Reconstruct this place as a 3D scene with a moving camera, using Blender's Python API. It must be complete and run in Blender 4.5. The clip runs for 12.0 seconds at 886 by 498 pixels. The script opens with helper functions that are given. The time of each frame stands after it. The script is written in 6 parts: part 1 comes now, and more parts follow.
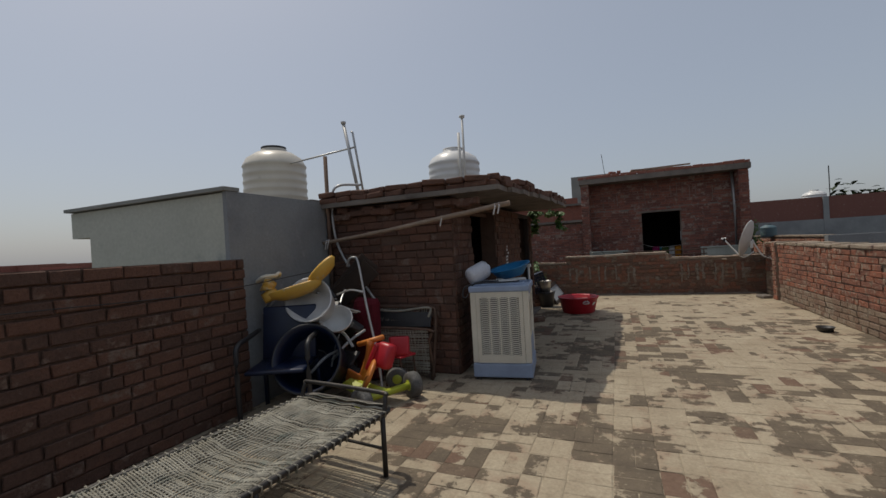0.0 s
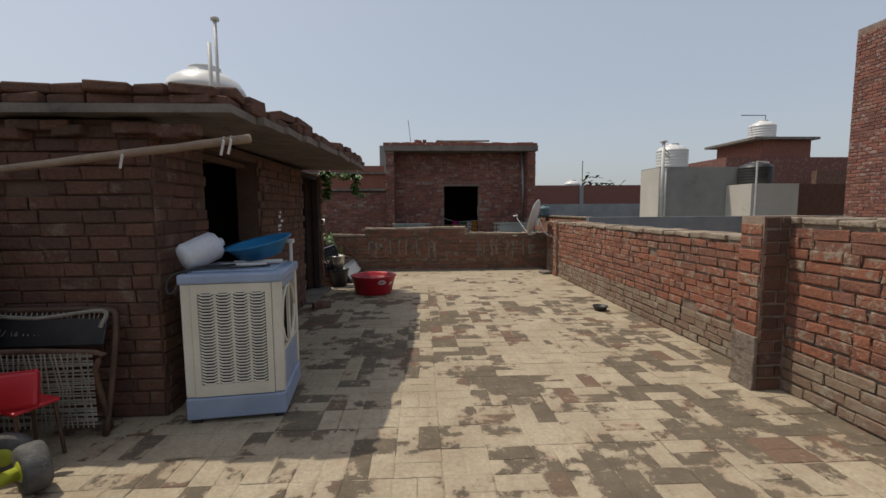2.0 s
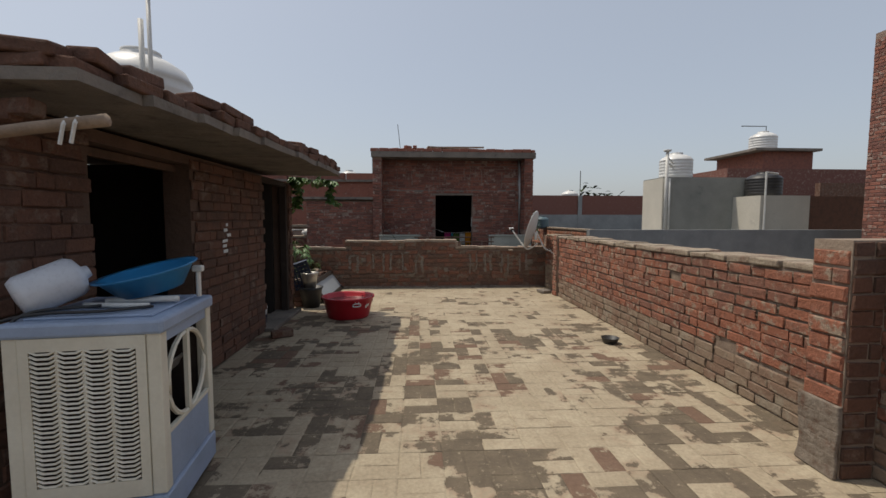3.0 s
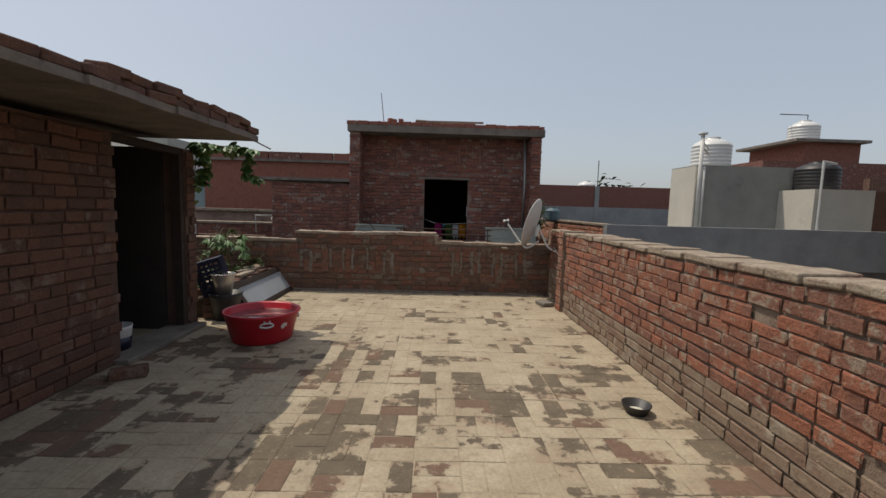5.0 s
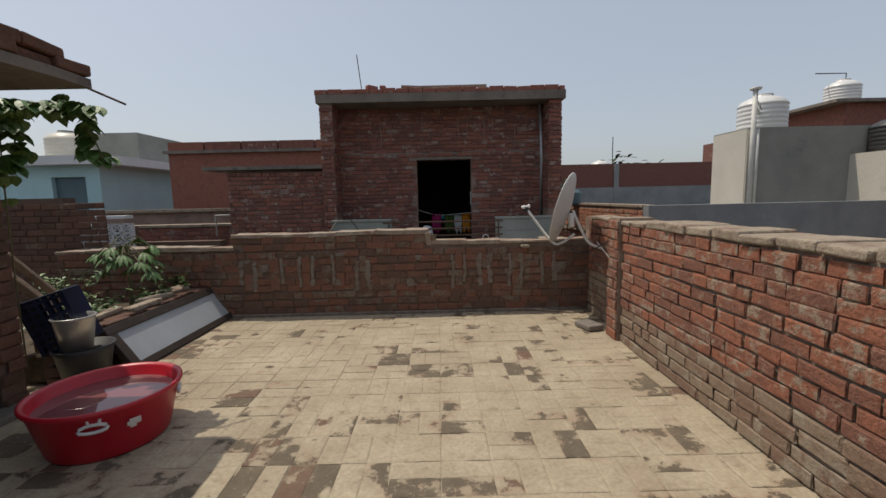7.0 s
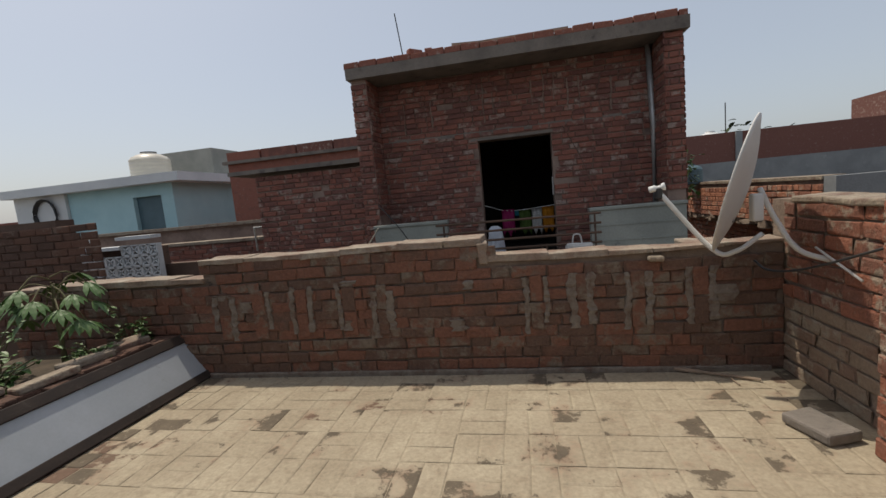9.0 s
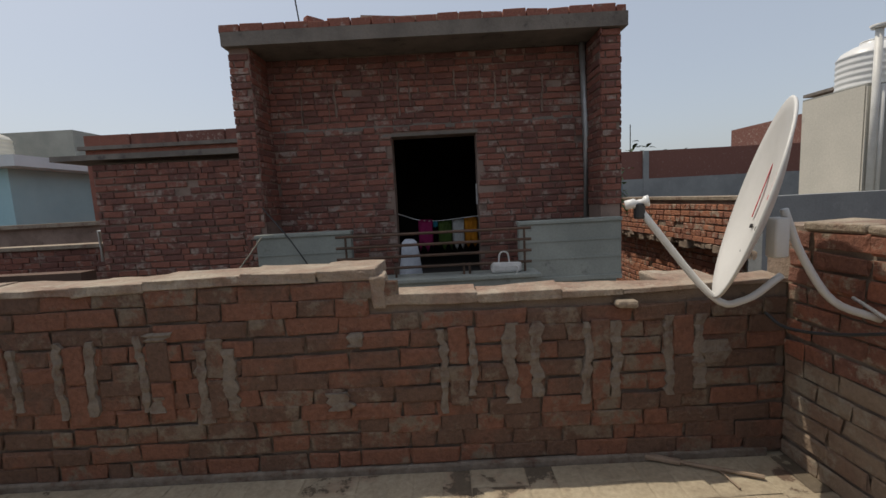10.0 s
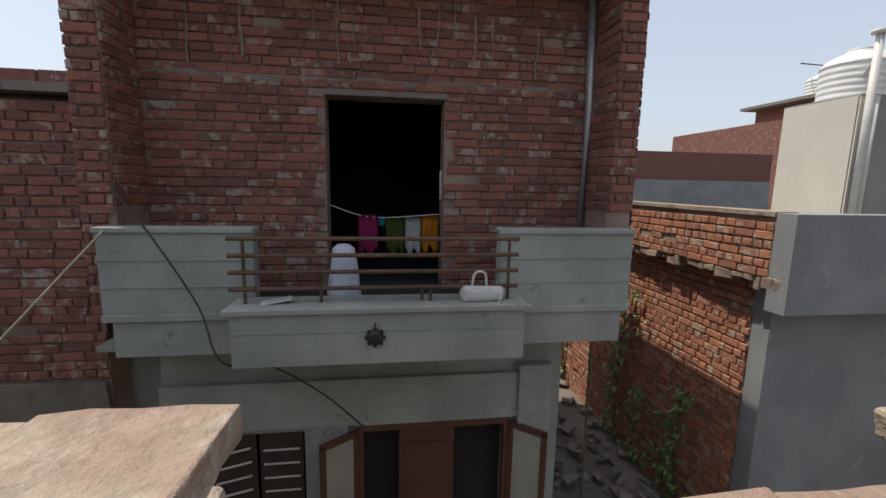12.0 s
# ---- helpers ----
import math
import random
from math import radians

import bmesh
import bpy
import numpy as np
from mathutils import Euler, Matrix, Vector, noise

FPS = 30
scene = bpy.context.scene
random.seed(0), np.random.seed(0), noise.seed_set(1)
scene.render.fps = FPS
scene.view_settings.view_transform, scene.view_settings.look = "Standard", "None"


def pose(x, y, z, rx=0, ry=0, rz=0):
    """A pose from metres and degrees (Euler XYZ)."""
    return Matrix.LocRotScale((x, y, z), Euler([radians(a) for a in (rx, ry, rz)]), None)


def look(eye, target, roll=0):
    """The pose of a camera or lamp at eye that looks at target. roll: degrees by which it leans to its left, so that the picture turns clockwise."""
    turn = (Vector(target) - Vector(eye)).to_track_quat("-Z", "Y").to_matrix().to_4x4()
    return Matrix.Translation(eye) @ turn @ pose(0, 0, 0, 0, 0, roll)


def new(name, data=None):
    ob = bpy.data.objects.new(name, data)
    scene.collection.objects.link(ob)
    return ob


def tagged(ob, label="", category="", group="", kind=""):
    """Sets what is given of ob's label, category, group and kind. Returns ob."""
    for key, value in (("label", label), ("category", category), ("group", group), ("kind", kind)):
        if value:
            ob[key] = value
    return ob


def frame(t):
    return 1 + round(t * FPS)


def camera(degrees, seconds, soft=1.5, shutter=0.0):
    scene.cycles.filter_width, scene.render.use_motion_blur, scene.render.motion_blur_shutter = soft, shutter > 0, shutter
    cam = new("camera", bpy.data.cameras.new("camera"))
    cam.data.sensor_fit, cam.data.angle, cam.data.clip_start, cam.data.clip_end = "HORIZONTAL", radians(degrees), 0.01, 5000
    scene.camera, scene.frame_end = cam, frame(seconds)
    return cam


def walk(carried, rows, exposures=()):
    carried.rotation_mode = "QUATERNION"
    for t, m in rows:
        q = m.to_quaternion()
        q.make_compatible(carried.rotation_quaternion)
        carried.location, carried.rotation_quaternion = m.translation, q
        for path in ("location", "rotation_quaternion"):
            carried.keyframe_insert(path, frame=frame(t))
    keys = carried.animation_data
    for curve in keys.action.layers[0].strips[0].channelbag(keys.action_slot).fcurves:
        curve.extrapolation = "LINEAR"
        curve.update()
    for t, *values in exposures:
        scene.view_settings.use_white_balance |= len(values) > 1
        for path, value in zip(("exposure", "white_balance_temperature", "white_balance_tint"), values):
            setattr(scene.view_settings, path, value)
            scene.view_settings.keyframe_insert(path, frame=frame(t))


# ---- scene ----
cam = camera(92.9, 12.0)
PATH = [
    (0, (-0.038, 0.068, 1.289), (-0.798, 1.918, 1.281), -3.4),
    (0.5, (-0.031, 0.368, 1.278), (-0.312, 2.348, 1.252), -1.6),
    (1, (-0.013, 0.764, 1.273), (-0.061, 2.759, 1.143), 0.5),
    (1.5, (-0.028, 1.101, 1.27), (0.054, 3.092, 1.106), -0.2),
    (2, (0.027, 1.438, 1.254), (0.129, 3.427, 1.071), -0.4),
    (2.5, (0.124, 1.797, 1.272), (0.166, 3.789, 1.098), 0.5),
    (3, (0.222, 2.231, 1.298), (0.34, 4.223, 1.157), 0.1),
    (4.8, (0.866, 3.757, 1.256), (0.982, 5.744, 1.056), 1.6),
    (5, (0.888, 3.888, 1.28), (0.941, 5.878, 1.089), 1.6),
    (5.5, (0.921, 4.309, 1.269), (0.859, 6.301, 1.098), -0.4),
    (6, (1.076, 4.773, 1.24), (1.036, 6.766, 1.079), -6.6),
    (6.5, (1.088, 5.237, 1.219), (1.084, 7.227, 1.019), -4.1),
    (7, (1.081, 5.711, 1.233), (1.093, 7.697, 0.995), -1.3),
    (7.2, (1.078, 5.897, 1.196), (1.006, 7.881, 0.952), -0.3),
    (8.8, (1.244, 7.29, 1.198), (0.845, 9.237, 0.972), -5.2),
    (9, (1.222, 7.49, 1.179), (0.841, 9.439, 0.946), -5.4),
    (9.5, (1.208, 8.009, 1.18), (1.126, 9.986, 0.895), -4.1),
    (10, (1.237, 8.447, 1.18), (1.231, 10.434, 0.947), -3.0),
    (10.5, (1.22, 8.825, 1.159), (1.277, 10.814, 0.963), -2.8),
    (11, (1.267, 9.248, 1.173), (1.63, 11.205, 0.972), -2.6),
    (11.5, (1.235, 9.532, 1.227), (1.526, 11.494, 0.968), 1.0),
    (12, (1.16, 9.822, 1.229), (1.438, 11.78, 0.926), 1.1),
]
EXPOSURES = [(0, -0.4, 6800, 10), (1, -0.15, 6900, 10), (2.5, 0.0, 6950, 10), (10, 0.05, 6950, 10), (11.2, 0.45, 6900, 11), (12, 0.5, 6900, 11)]
walk(cam, [(t, look(eye, target, roll)) for t, eye, target, roll in PATH], EXPOSURES)

# ---- world, sun ----
SUN_FROM = Vector((-0.92, 0.42, 2.19)).normalized()
world = bpy.data.worlds.new("sky")
scene.world = world
world.use_nodes = True
wn, wl = world.node_tree.nodes, world.node_tree.links
sky = wn.new("ShaderNodeTexSky")
sky.sky_type = "NISHITA"
sky.sun_disc = False
sky.sun_elevation = math.asin(SUN_FROM.z)
sky.sun_rotation = math.atan2(SUN_FROM.x, SUN_FROM.y)
sky.air_density, sky.dust_density, sky.ozone_density = 1.0, 3.0, 1.0
wn["Background"].inputs["Strength"].default_value = 0.14
haze = wn.new("ShaderNodeMix")
haze.data_type = "RGBA"
haze.inputs[0].default_value = 0.55
haze.inputs[7].default_value = (3.5, 3.9, 4.55, 1)
wl.new(sky.outputs["Color"], haze.inputs[6])
wl.new(haze.outputs[2], wn["Background"].inputs["Color"])
sun = new("sun", bpy.data.lights.new("sun", "SUN"))
sun.data.energy, sun.data.angle, sun.data.color = 2.8, radians(0.6), (1.0, 0.95, 0.86)
sun.matrix_world = look(SUN_FROM * 30, (0, 0, 0))


# ---- materials ----
def surf(name, c1, c2, s=2.5, c3=None, s3=9.0, amt3=0.55, rough=0.85, bump=0.25, bs=60.0, metal=0.0, tone=0.0, grain=0.25, speck=0.0, jitter=0.0):
    """Two colours mixed by a broad noise, stains of a third, fine grain, relief, and a shade of its own for each piece."""
    m = bpy.data.materials.new(name)
    m.use_nodes = True
    nt = m.node_tree
    N, L = nt.nodes, nt.links
    bsdf = N["Principled BSDF"]
    geo = N.new("ShaderNodeNewGeometry")

    def noisy(scale, detail=5.0, rough_n=0.6):
        n = N.new("ShaderNodeTexNoise")
        n.inputs["Scale"].default_value, n.inputs["Detail"].default_value, n.inputs["Roughness"].default_value = scale, detail, rough_n
        L.new(geo.outputs["Position"], n.inputs["Vector"])
        return n.outputs["Fac"]

    def step(a, lo, hi):
        r = N.new("ShaderNodeMapRange")
        r.inputs["From Min"].default_value, r.inputs["From Max"].default_value = lo, hi
        L.new(a, r.inputs["Value"])
        return r.outputs["Result"]

    def calc(op, a, b):
        c = N.new("ShaderNodeMath")
        c.operation = op
        for i, v in enumerate((a, b)):
            if isinstance(v, (int, float)):
                c.inputs[i].default_value = v
            else:
                L.new(v, c.inputs[i])
        return c.outputs[0]

    def blend(f, a, b, mode="MIX"):
        x = N.new("ShaderNodeMix")
        x.data_type, x.blend_type = "RGBA", mode
        for k, v in ((0, f), (6, a), (7, b)):
            if isinstance(v, (int, float)):
                x.inputs[k].default_value = v
            elif isinstance(v, tuple):
                x.inputs[k].default_value = (*v, 1)
            else:
                L.new(v, x.inputs[k])
        return x.outputs[2]

    piece = None
    f = noisy(s)
    if tone or jitter:
        info = N.new("ShaderNodeObjectInfo")
        att = N.new("ShaderNodeAttribute")
        att.attribute_name = "tone"
        piece = calc("FRACT", calc("ADD", info.outputs["Random"], att.outputs["Fac"]), 0.0)
        f = calc("ADD", f, calc("MULTIPLY", calc("SUBTRACT", piece, 0.5), tone))
    col = blend(step(f, 0.38, 0.62), c1, c2)
    if c3:
        g = noisy(s3, 7.0, 0.7)
        if jitter:
            other = calc("FRACT", calc("MULTIPLY", piece, 17.3), 0.0)
            g = calc("ADD", g, calc("MULTIPLY", calc("SUBTRACT", other, 0.5), jitter))
        col = blend(step(g, amt3, amt3 + 0.1), col, c3)
    fine = noisy(bs, 4.0, 0.7)
    col = blend(grain, col, blend(step(fine, 0.3, 0.7), (0.35, 0.34, 0.33), (1.0, 1.0, 1.0)), "MULTIPLY")
    if speck:
        col = blend(step(noisy(bs * 0.45, 6.0, 0.75), speck, speck + 0.06), col, tuple(0.45 * v for v in c1))
    L.new(col, bsdf.inputs["Base Color"])
    rr = N.new("ShaderNodeMapRange")
    rr.inputs["To Min"].default_value, rr.inputs["To Max"].default_value = max(rough - 0.12, 0.02), min(rough + 0.1, 1.0)
    L.new(fine, rr.inputs["Value"])
    L.new(rr.outputs["Result"], bsdf.inputs["Roughness"])
    bsdf.inputs["Metallic"].default_value = metal
    bsdf.inputs["Specular IOR Level"].default_value = 0.3 if rough > 0.6 else 0.5
    if bump:
        b = N.new("ShaderNodeBump")
        b.inputs["Strength"].default_value, b.inputs["Distance"].default_value = bump, 0.01
        L.new(calc("ADD", fine, calc("MULTIPLY", noisy(bs * 0.2, 5.0), 1.5)), b.inputs["Height"])
        L.new(b.outputs["Normal"], bsdf.inputs["Normal"])
    return m


def floor_wash(name, piece_amt):
    """Cream cement wash over brick paving, worn off brick by brick in ragged brown patches that thin out towards the end wall."""
    m = bpy.data.materials.new(name)
    m.use_nodes = True
    N, L = m.node_tree.nodes, m.node_tree.links
    bsdf = N["Principled BSDF"]
    geo = N.new("ShaderNodeNewGeometry")

    def noisy(scale, detail=4.0, rough_n=0.6):
        n = N.new("ShaderNodeTexNoise")
        n.inputs["Scale"].default_value, n.inputs["Detail"].default_value, n.inputs["Roughness"].default_value = scale, detail, rough_n
        L.new(geo.outputs["Position"], n.inputs["Vector"])
        return n.outputs["Fac"]

    def calc(op, a, b):
        c = N.new("ShaderNodeMath")
        c.operation = op
        for i, v in enumerate((a, b)):
            if isinstance(v, (int, float)):
                c.inputs[i].default_value = v
            else:
                L.new(v, c.inputs[i])
        return c.outputs[0]

    def ramp(a, lo, hi, to0=0.0, to1=1.0):
        r = N.new("ShaderNodeMapRange")
        for k, v in (("From Min", lo), ("From Max", hi), ("To Min", to0), ("To Max", to1)):
            r.inputs[k].default_value = v
        L.new(a, r.inputs["Value"])
        return r.outputs["Result"]

    def blend(f, a, b, mode="MIX"):
        x = N.new("ShaderNodeMix")
        x.data_type, x.blend_type = "RGBA", mode
        for k, v in ((0, f), (6, a), (7, b)):
            if isinstance(v, (int, float)):
                x.inputs[k].default_value = v
            elif isinstance(v, tuple):
                x.inputs[k].default_value = (*v, 1)
            else:
                L.new(v, x.inputs[k])
        return x.outputs[2]

    info = N.new("ShaderNodeObjectInfo")
    att = N.new("ShaderNodeAttribute")
    att.attribute_name = "tone"
    piece = calc("FRACT", calc("ADD", info.outputs["Random"], att.outputs["Fac"]), 0.0) if piece_amt else None
    xyz = N.new("ShaderNodeSeparateXYZ")
    L.new(geo.outputs["Position"], xyz.inputs[0])
    # the wash keeps whole near the end wall
    kept = ramp(xyz.outputs["Y"], 6.4, 9.0, 0.0, 0.105)
    wear = calc("ADD", calc("MULTIPLY", noisy(1.3, 3.0), 0.9), calc("MULTIPLY", noisy(6.0, 8.0, 0.75), 0.62))
    if piece_amt:
        wear = calc("ADD", wear, calc("MULTIPLY", calc("SUBTRACT", piece, 0.5), piece_amt))
    wear = calc("SUBTRACT", wear, kept)
    bare = ramp(wear, 0.775, 0.800)
    edge = ramp(wear, 0.71, 0.79)
    cream = blend(ramp(noisy(2.2), 0.35, 0.65), (0.47, 0.40, 0.29), (0.375, 0.31, 0.22))
    cream = blend(ramp(noisy(11.0, 6.0, 0.7), 0.52, 0.66, 0.0, 0.55), cream, (0.30, 0.235, 0.165))
    cream = blend(calc("MULTIPLY", edge, ramp(noisy(5.0), 0.45, 0.6, 0.0, 0.6)), cream, (0.34, 0.215, 0.15))
    brown = blend(ramp(noisy(6.0), 0.35, 0.65), (0.185, 0.148, 0.105), (0.14, 0.112, 0.082))
    brown = blend(ramp(noisy(26.0, 5.0, 0.75), 0.60, 0.66), brown, (0.32, 0.265, 0.19))
    if piece_amt:
        red = ramp(calc("FRACT", calc("MULTIPLY", piece, 13.7), 0.0), 0.80, 0.86, 0.0, 0.6)
        brown = blend(red, brown, (0.21, 0.12, 0.085))
    col = blend(bare, cream, brown)
    fine = noisy(48.0, 5.0, 0.75)
    col = blend(0.6, col, blend(ramp(fine, 0.3, 0.7), (0.45, 0.44, 0.43), (1.0, 1.0, 1.0)), "MULTIPLY")
    L.new(col, bsdf.inputs["Base Color"])
    bsdf.inputs["Roughness"].default_value = 0.93
    bsdf.inputs["Specular IOR Level"].default_value = 0.25
    b = N.new("ShaderNodeBump")
    b.inputs["Strength"].default_value, b.inputs["Distance"].default_value = 0.7, 0.006
    L.new(calc("SUBTRACT", calc("ADD", calc("MULTIPLY", fine, 0.5), noisy(14.0, 5.0)), calc("MULTIPLY", bare, 0.6)), b.inputs["Height"])
    L.new(b.outputs["Normal"], bsdf.inputs["Normal"])
    return m


M = {
    "tile": floor_wash("worn_floor_brick", 0.22),
    "screed": floor_wash("floor_mortar", 0.0),
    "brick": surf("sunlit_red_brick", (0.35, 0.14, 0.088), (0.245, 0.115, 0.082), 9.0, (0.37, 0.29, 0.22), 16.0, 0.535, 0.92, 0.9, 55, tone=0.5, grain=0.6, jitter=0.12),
    "brick_washed": surf("cement_washed_brick", (0.29, 0.215, 0.155), (0.245, 0.16, 0.115), 6.0, (0.33, 0.275, 0.21), 8.0, 0.53, 0.95, 0.7, 50, tone=0.5, grain=0.4, jitter=0.12),
    "brick_end": surf("reused_end_wall_brick", (0.245, 0.115, 0.077), (0.165, 0.10, 0.073), 7.0, (0.235, 0.185, 0.14), 10.0, 0.545, 0.93, 0.9, 50, tone=0.7, grain=0.6, jitter=0.2),
    "mortar_end": surf("end_wall_mortar", (0.22, 0.165, 0.125), (0.17, 0.125, 0.095), 5.0, (0.05, 0.04, 0.034), 9.0, 0.60, 0.95, 0.7, 45),
    "mortar": surf("grey_brown_mortar", (0.33, 0.26, 0.20), (0.23, 0.17, 0.13), 5.0, (0.10, 0.075, 0.06), 10.0, 0.6, rough=0.95, bump=0.7, bs=45),
    # Weathered brown brick, also darkened to carry the shade of sunless sides.
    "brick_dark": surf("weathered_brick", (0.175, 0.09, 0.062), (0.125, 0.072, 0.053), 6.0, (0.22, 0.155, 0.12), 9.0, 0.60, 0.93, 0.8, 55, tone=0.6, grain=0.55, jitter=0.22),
    # Brown mortar of the sunless walls, their shade partly mixed into the colour.
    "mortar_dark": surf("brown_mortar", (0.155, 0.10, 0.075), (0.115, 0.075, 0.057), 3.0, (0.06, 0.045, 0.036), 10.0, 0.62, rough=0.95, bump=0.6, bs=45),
    "brick_house": surf("house_brick", (0.33, 0.135, 0.098), (0.22, 0.10, 0.08), 6.0, (0.42, 0.32, 0.27), 11.0, 0.565, 0.92, 0.8, 50, tone=0.7, grain=0.55, jitter=0.2),
    "brick_alley": surf("sunlit_orange_brick", (0.46, 0.20, 0.12), (0.34, 0.15, 0.10), 5.0, (0.46, 0.36, 0.28), 9.0, 0.56, 0.92, 0.8, 50, tone=0.8, grain=0.5, jitter=0.2),
    "mortar_house": surf("house_mortar", (0.33, 0.24, 0.195), (0.22, 0.155, 0.125), 3.0, (0.13, 0.085, 0.068), 6.0, 0.6, rough=0.95, bump=0.6, bs=45),
    "plaster": surf("grey_cement_plaster", (0.31, 0.31, 0.28), (0.24, 0.245, 0.225), 1.2, (0.20, 0.21, 0.195), 2.2, 0.6, 0.9, 0.25, 40),
    "plaster_blue": surf("blue_grey_cement_plaster", (0.29, 0.305, 0.305), (0.235, 0.245, 0.25), 1.6, (0.35, 0.36, 0.355), 3.0, 0.6, 0.9, 0.35, 40),
    "plaster_green": surf("balcony_cement", (0.38, 0.40, 0.36), (0.29, 0.31, 0.28), 1.6, (0.20, 0.21, 0.19), 3.5, 0.6, 0.88, 0.25, 40),
    "cream": surf("cream_wall_paint", (0.52, 0.53, 0.45), (0.46, 0.47, 0.40), 0.9, (0.38, 0.39, 0.34), 2.0, 0.62, 0.88, 0.15, 30),
    "white_wall": surf("pale_plaster", (0.62, 0.58, 0.50), (0.54, 0.51, 0.44), 0.8, (0.42, 0.40, 0.36), 1.5, 0.62, 0.9, 0.15, 30),
    "skyblue": surf("pale_blue_wall_paint", (0.45, 0.68, 0.72), (0.38, 0.60, 0.65), 0.8, None, rough=0.85, bump=0.1),
    "white_paint": surf("white_wall_paint", (0.72, 0.74, 0.74), (0.62, 0.65, 0.66), 0.8, (0.5, 0.52, 0.52), 1.5, 0.64, 0.85, 0.1),
    "concrete": surf("rough_concrete", (0.24, 0.21, 0.18), (0.17, 0.15, 0.13), 3.0, (0.11, 0.095, 0.085), 6.0, 0.58, 0.95, 0.7, 35),
    "cap": surf("cement_coping", (0.40, 0.335, 0.255), (0.32, 0.255, 0.195), 9.0, (0.25, 0.165, 0.125), 5.0, 0.52, 0.95, 1.0, 45, grain=0.5, speck=0.64),
    "cap_old": surf("worn_brick_coping", (0.41, 0.34, 0.265), (0.30, 0.205, 0.155), 5.0, (0.46, 0.40, 0.32), 6.0, 0.54, 0.95, 1.0, 40, grain=0.6, speck=0.62),
    "smear": surf("mortar_smear", (0.26, 0.22, 0.18), (0.20, 0.16, 0.128), 14.0, (0.17, 0.105, 0.078), 14.0, 0.56, 0.95, 0.8, 45, grain=0.45),
    "soil": surf("dark_soil", (0.10, 0.075, 0.05), (0.06, 0.045, 0.03), 6.0, (0.16, 0.13, 0.09), 9.0, 0.6, 0.98, 0.9, 30),
    "earth": surf("dusty_ground", (0.20, 0.18, 0.15), (0.13, 0.115, 0.095), 0.7, (0.28, 0.26, 0.23), 3.0, 0.6, 0.97, 0.7, 25),
    "cooler_white": surf("yellowed_white_paint", (0.72, 0.69, 0.58), (0.64, 0.60, 0.49), 3.0, (0.42, 0.30, 0.20), 14.0, 0.70, 0.5, 0.08, 60, grain=0.12),
    "cooler_blue": surf("blue_grey_paint", (0.33, 0.41, 0.55), (0.27, 0.34, 0.46), 3.0, (0.20, 0.17, 0.15), 10.0, 0.68, 0.5, 0.08, 60, grain=0.15),
    "black": surf("black_plastic", (0.022, 0.022, 0.024), (0.035, 0.034, 0.033), 6.0, None, rough=0.5, bump=0.1),
    "dark_steel": surf("dark_steel_tube", (0.06, 0.055, 0.05), (0.04, 0.037, 0.034), 8.0, (0.16, 0.08, 0.045), 14.0, 0.64, 0.5, 0.1, metal=0.5),
    "rust": surf("rusty_steel", (0.17, 0.105, 0.075), (0.11, 0.075, 0.055), 9.0, (0.22, 0.11, 0.06), 18.0, 0.58, 0.75, 0.3, metal=0.3),
    "galv": surf("galvanised_pipe", (0.50, 0.50, 0.49), (0.42, 0.42, 0.41), 6.0, None, rough=0.45, bump=0.05, metal=0.5),
    "pvc": surf("white_pvc", (0.68, 0.67, 0.63), (0.60, 0.59, 0.55), 4.0, None, rough=0.5, bump=0.05),
    "tank_white": surf("white_tank_plastic", (0.70, 0.70, 0.68), (0.62, 0.62, 0.60), 2.0, None, rough=0.38, bump=0.05, grain=0.08),
    "tank_cream": surf("cream_tank_plastic", (0.62, 0.58, 0.49), (0.56, 0.52, 0.44), 2.0, (0.44, 0.40, 0.33), 4.0, 0.64, 0.4, 0.05, grain=0.1),
    "rope": surf("grey_cot_rope", (0.43, 0.41, 0.34), (0.31, 0.29, 0.235), 7.0, (0.23, 0.25, 0.21), 5.0, 0.56, 0.95, 0.8, 160),
    "wood": surf("weathered_pole_wood", (0.36, 0.27, 0.20), (0.27, 0.20, 0.145), 9.0, (0.18, 0.13, 0.095), 14.0, 0.6, 0.85, 0.4, 70),
    "wood_brown": surf("red_brown_joinery", (0.125, 0.045, 0.032), (0.095, 0.036, 0.027), 4.0, None, rough=0.5, bump=0.1),
    "wood_dark": surf("dark_brown_frame", (0.055, 0.04, 0.032), (0.04, 0.03, 0.025), 6.0, (0.11, 0.09, 0.075), 9.0, 0.62, 0.7, 0.2),
    "red": surf("red_tub_plastic", (0.48, 0.012, 0.028), (0.40, 0.01, 0.022), 2.5, None, rough=0.4, bump=0.04, grain=0.1),
    "red_toy": surf("red_toy_plastic", (0.56, 0.025, 0.04), (0.46, 0.02, 0.03), 4.0, None, rough=0.4, bump=0.04, grain=0.15),
    "orange": surf("orange_toy_plastic", (0.72, 0.24, 0.045), (0.62, 0.20, 0.04), 4.0, (0.45, 0.18, 0.06), 9.0, 0.64, 0.45, 0.05, grain=0.15),
    "lime": surf("lime_toy_plastic", (0.45, 0.50, 0.05), (0.38, 0.42, 0.04), 4.0, None, rough=0.45, bump=0.05),
    "yellow": surf("yellow_toy_plastic", (0.68, 0.40, 0.07), (0.60, 0.35, 0.07), 4.0, (0.55, 0.50, 0.38), 8.0, 0.55, 0.45, 0.05, grain=0.15),
    "ivory": surf("dirty_ivory_plastic", (0.66, 0.62, 0.50), (0.56, 0.52, 0.41), 4.0, (0.35, 0.32, 0.25), 7.0, 0.64, 0.45, 0.05, grain=0.15),
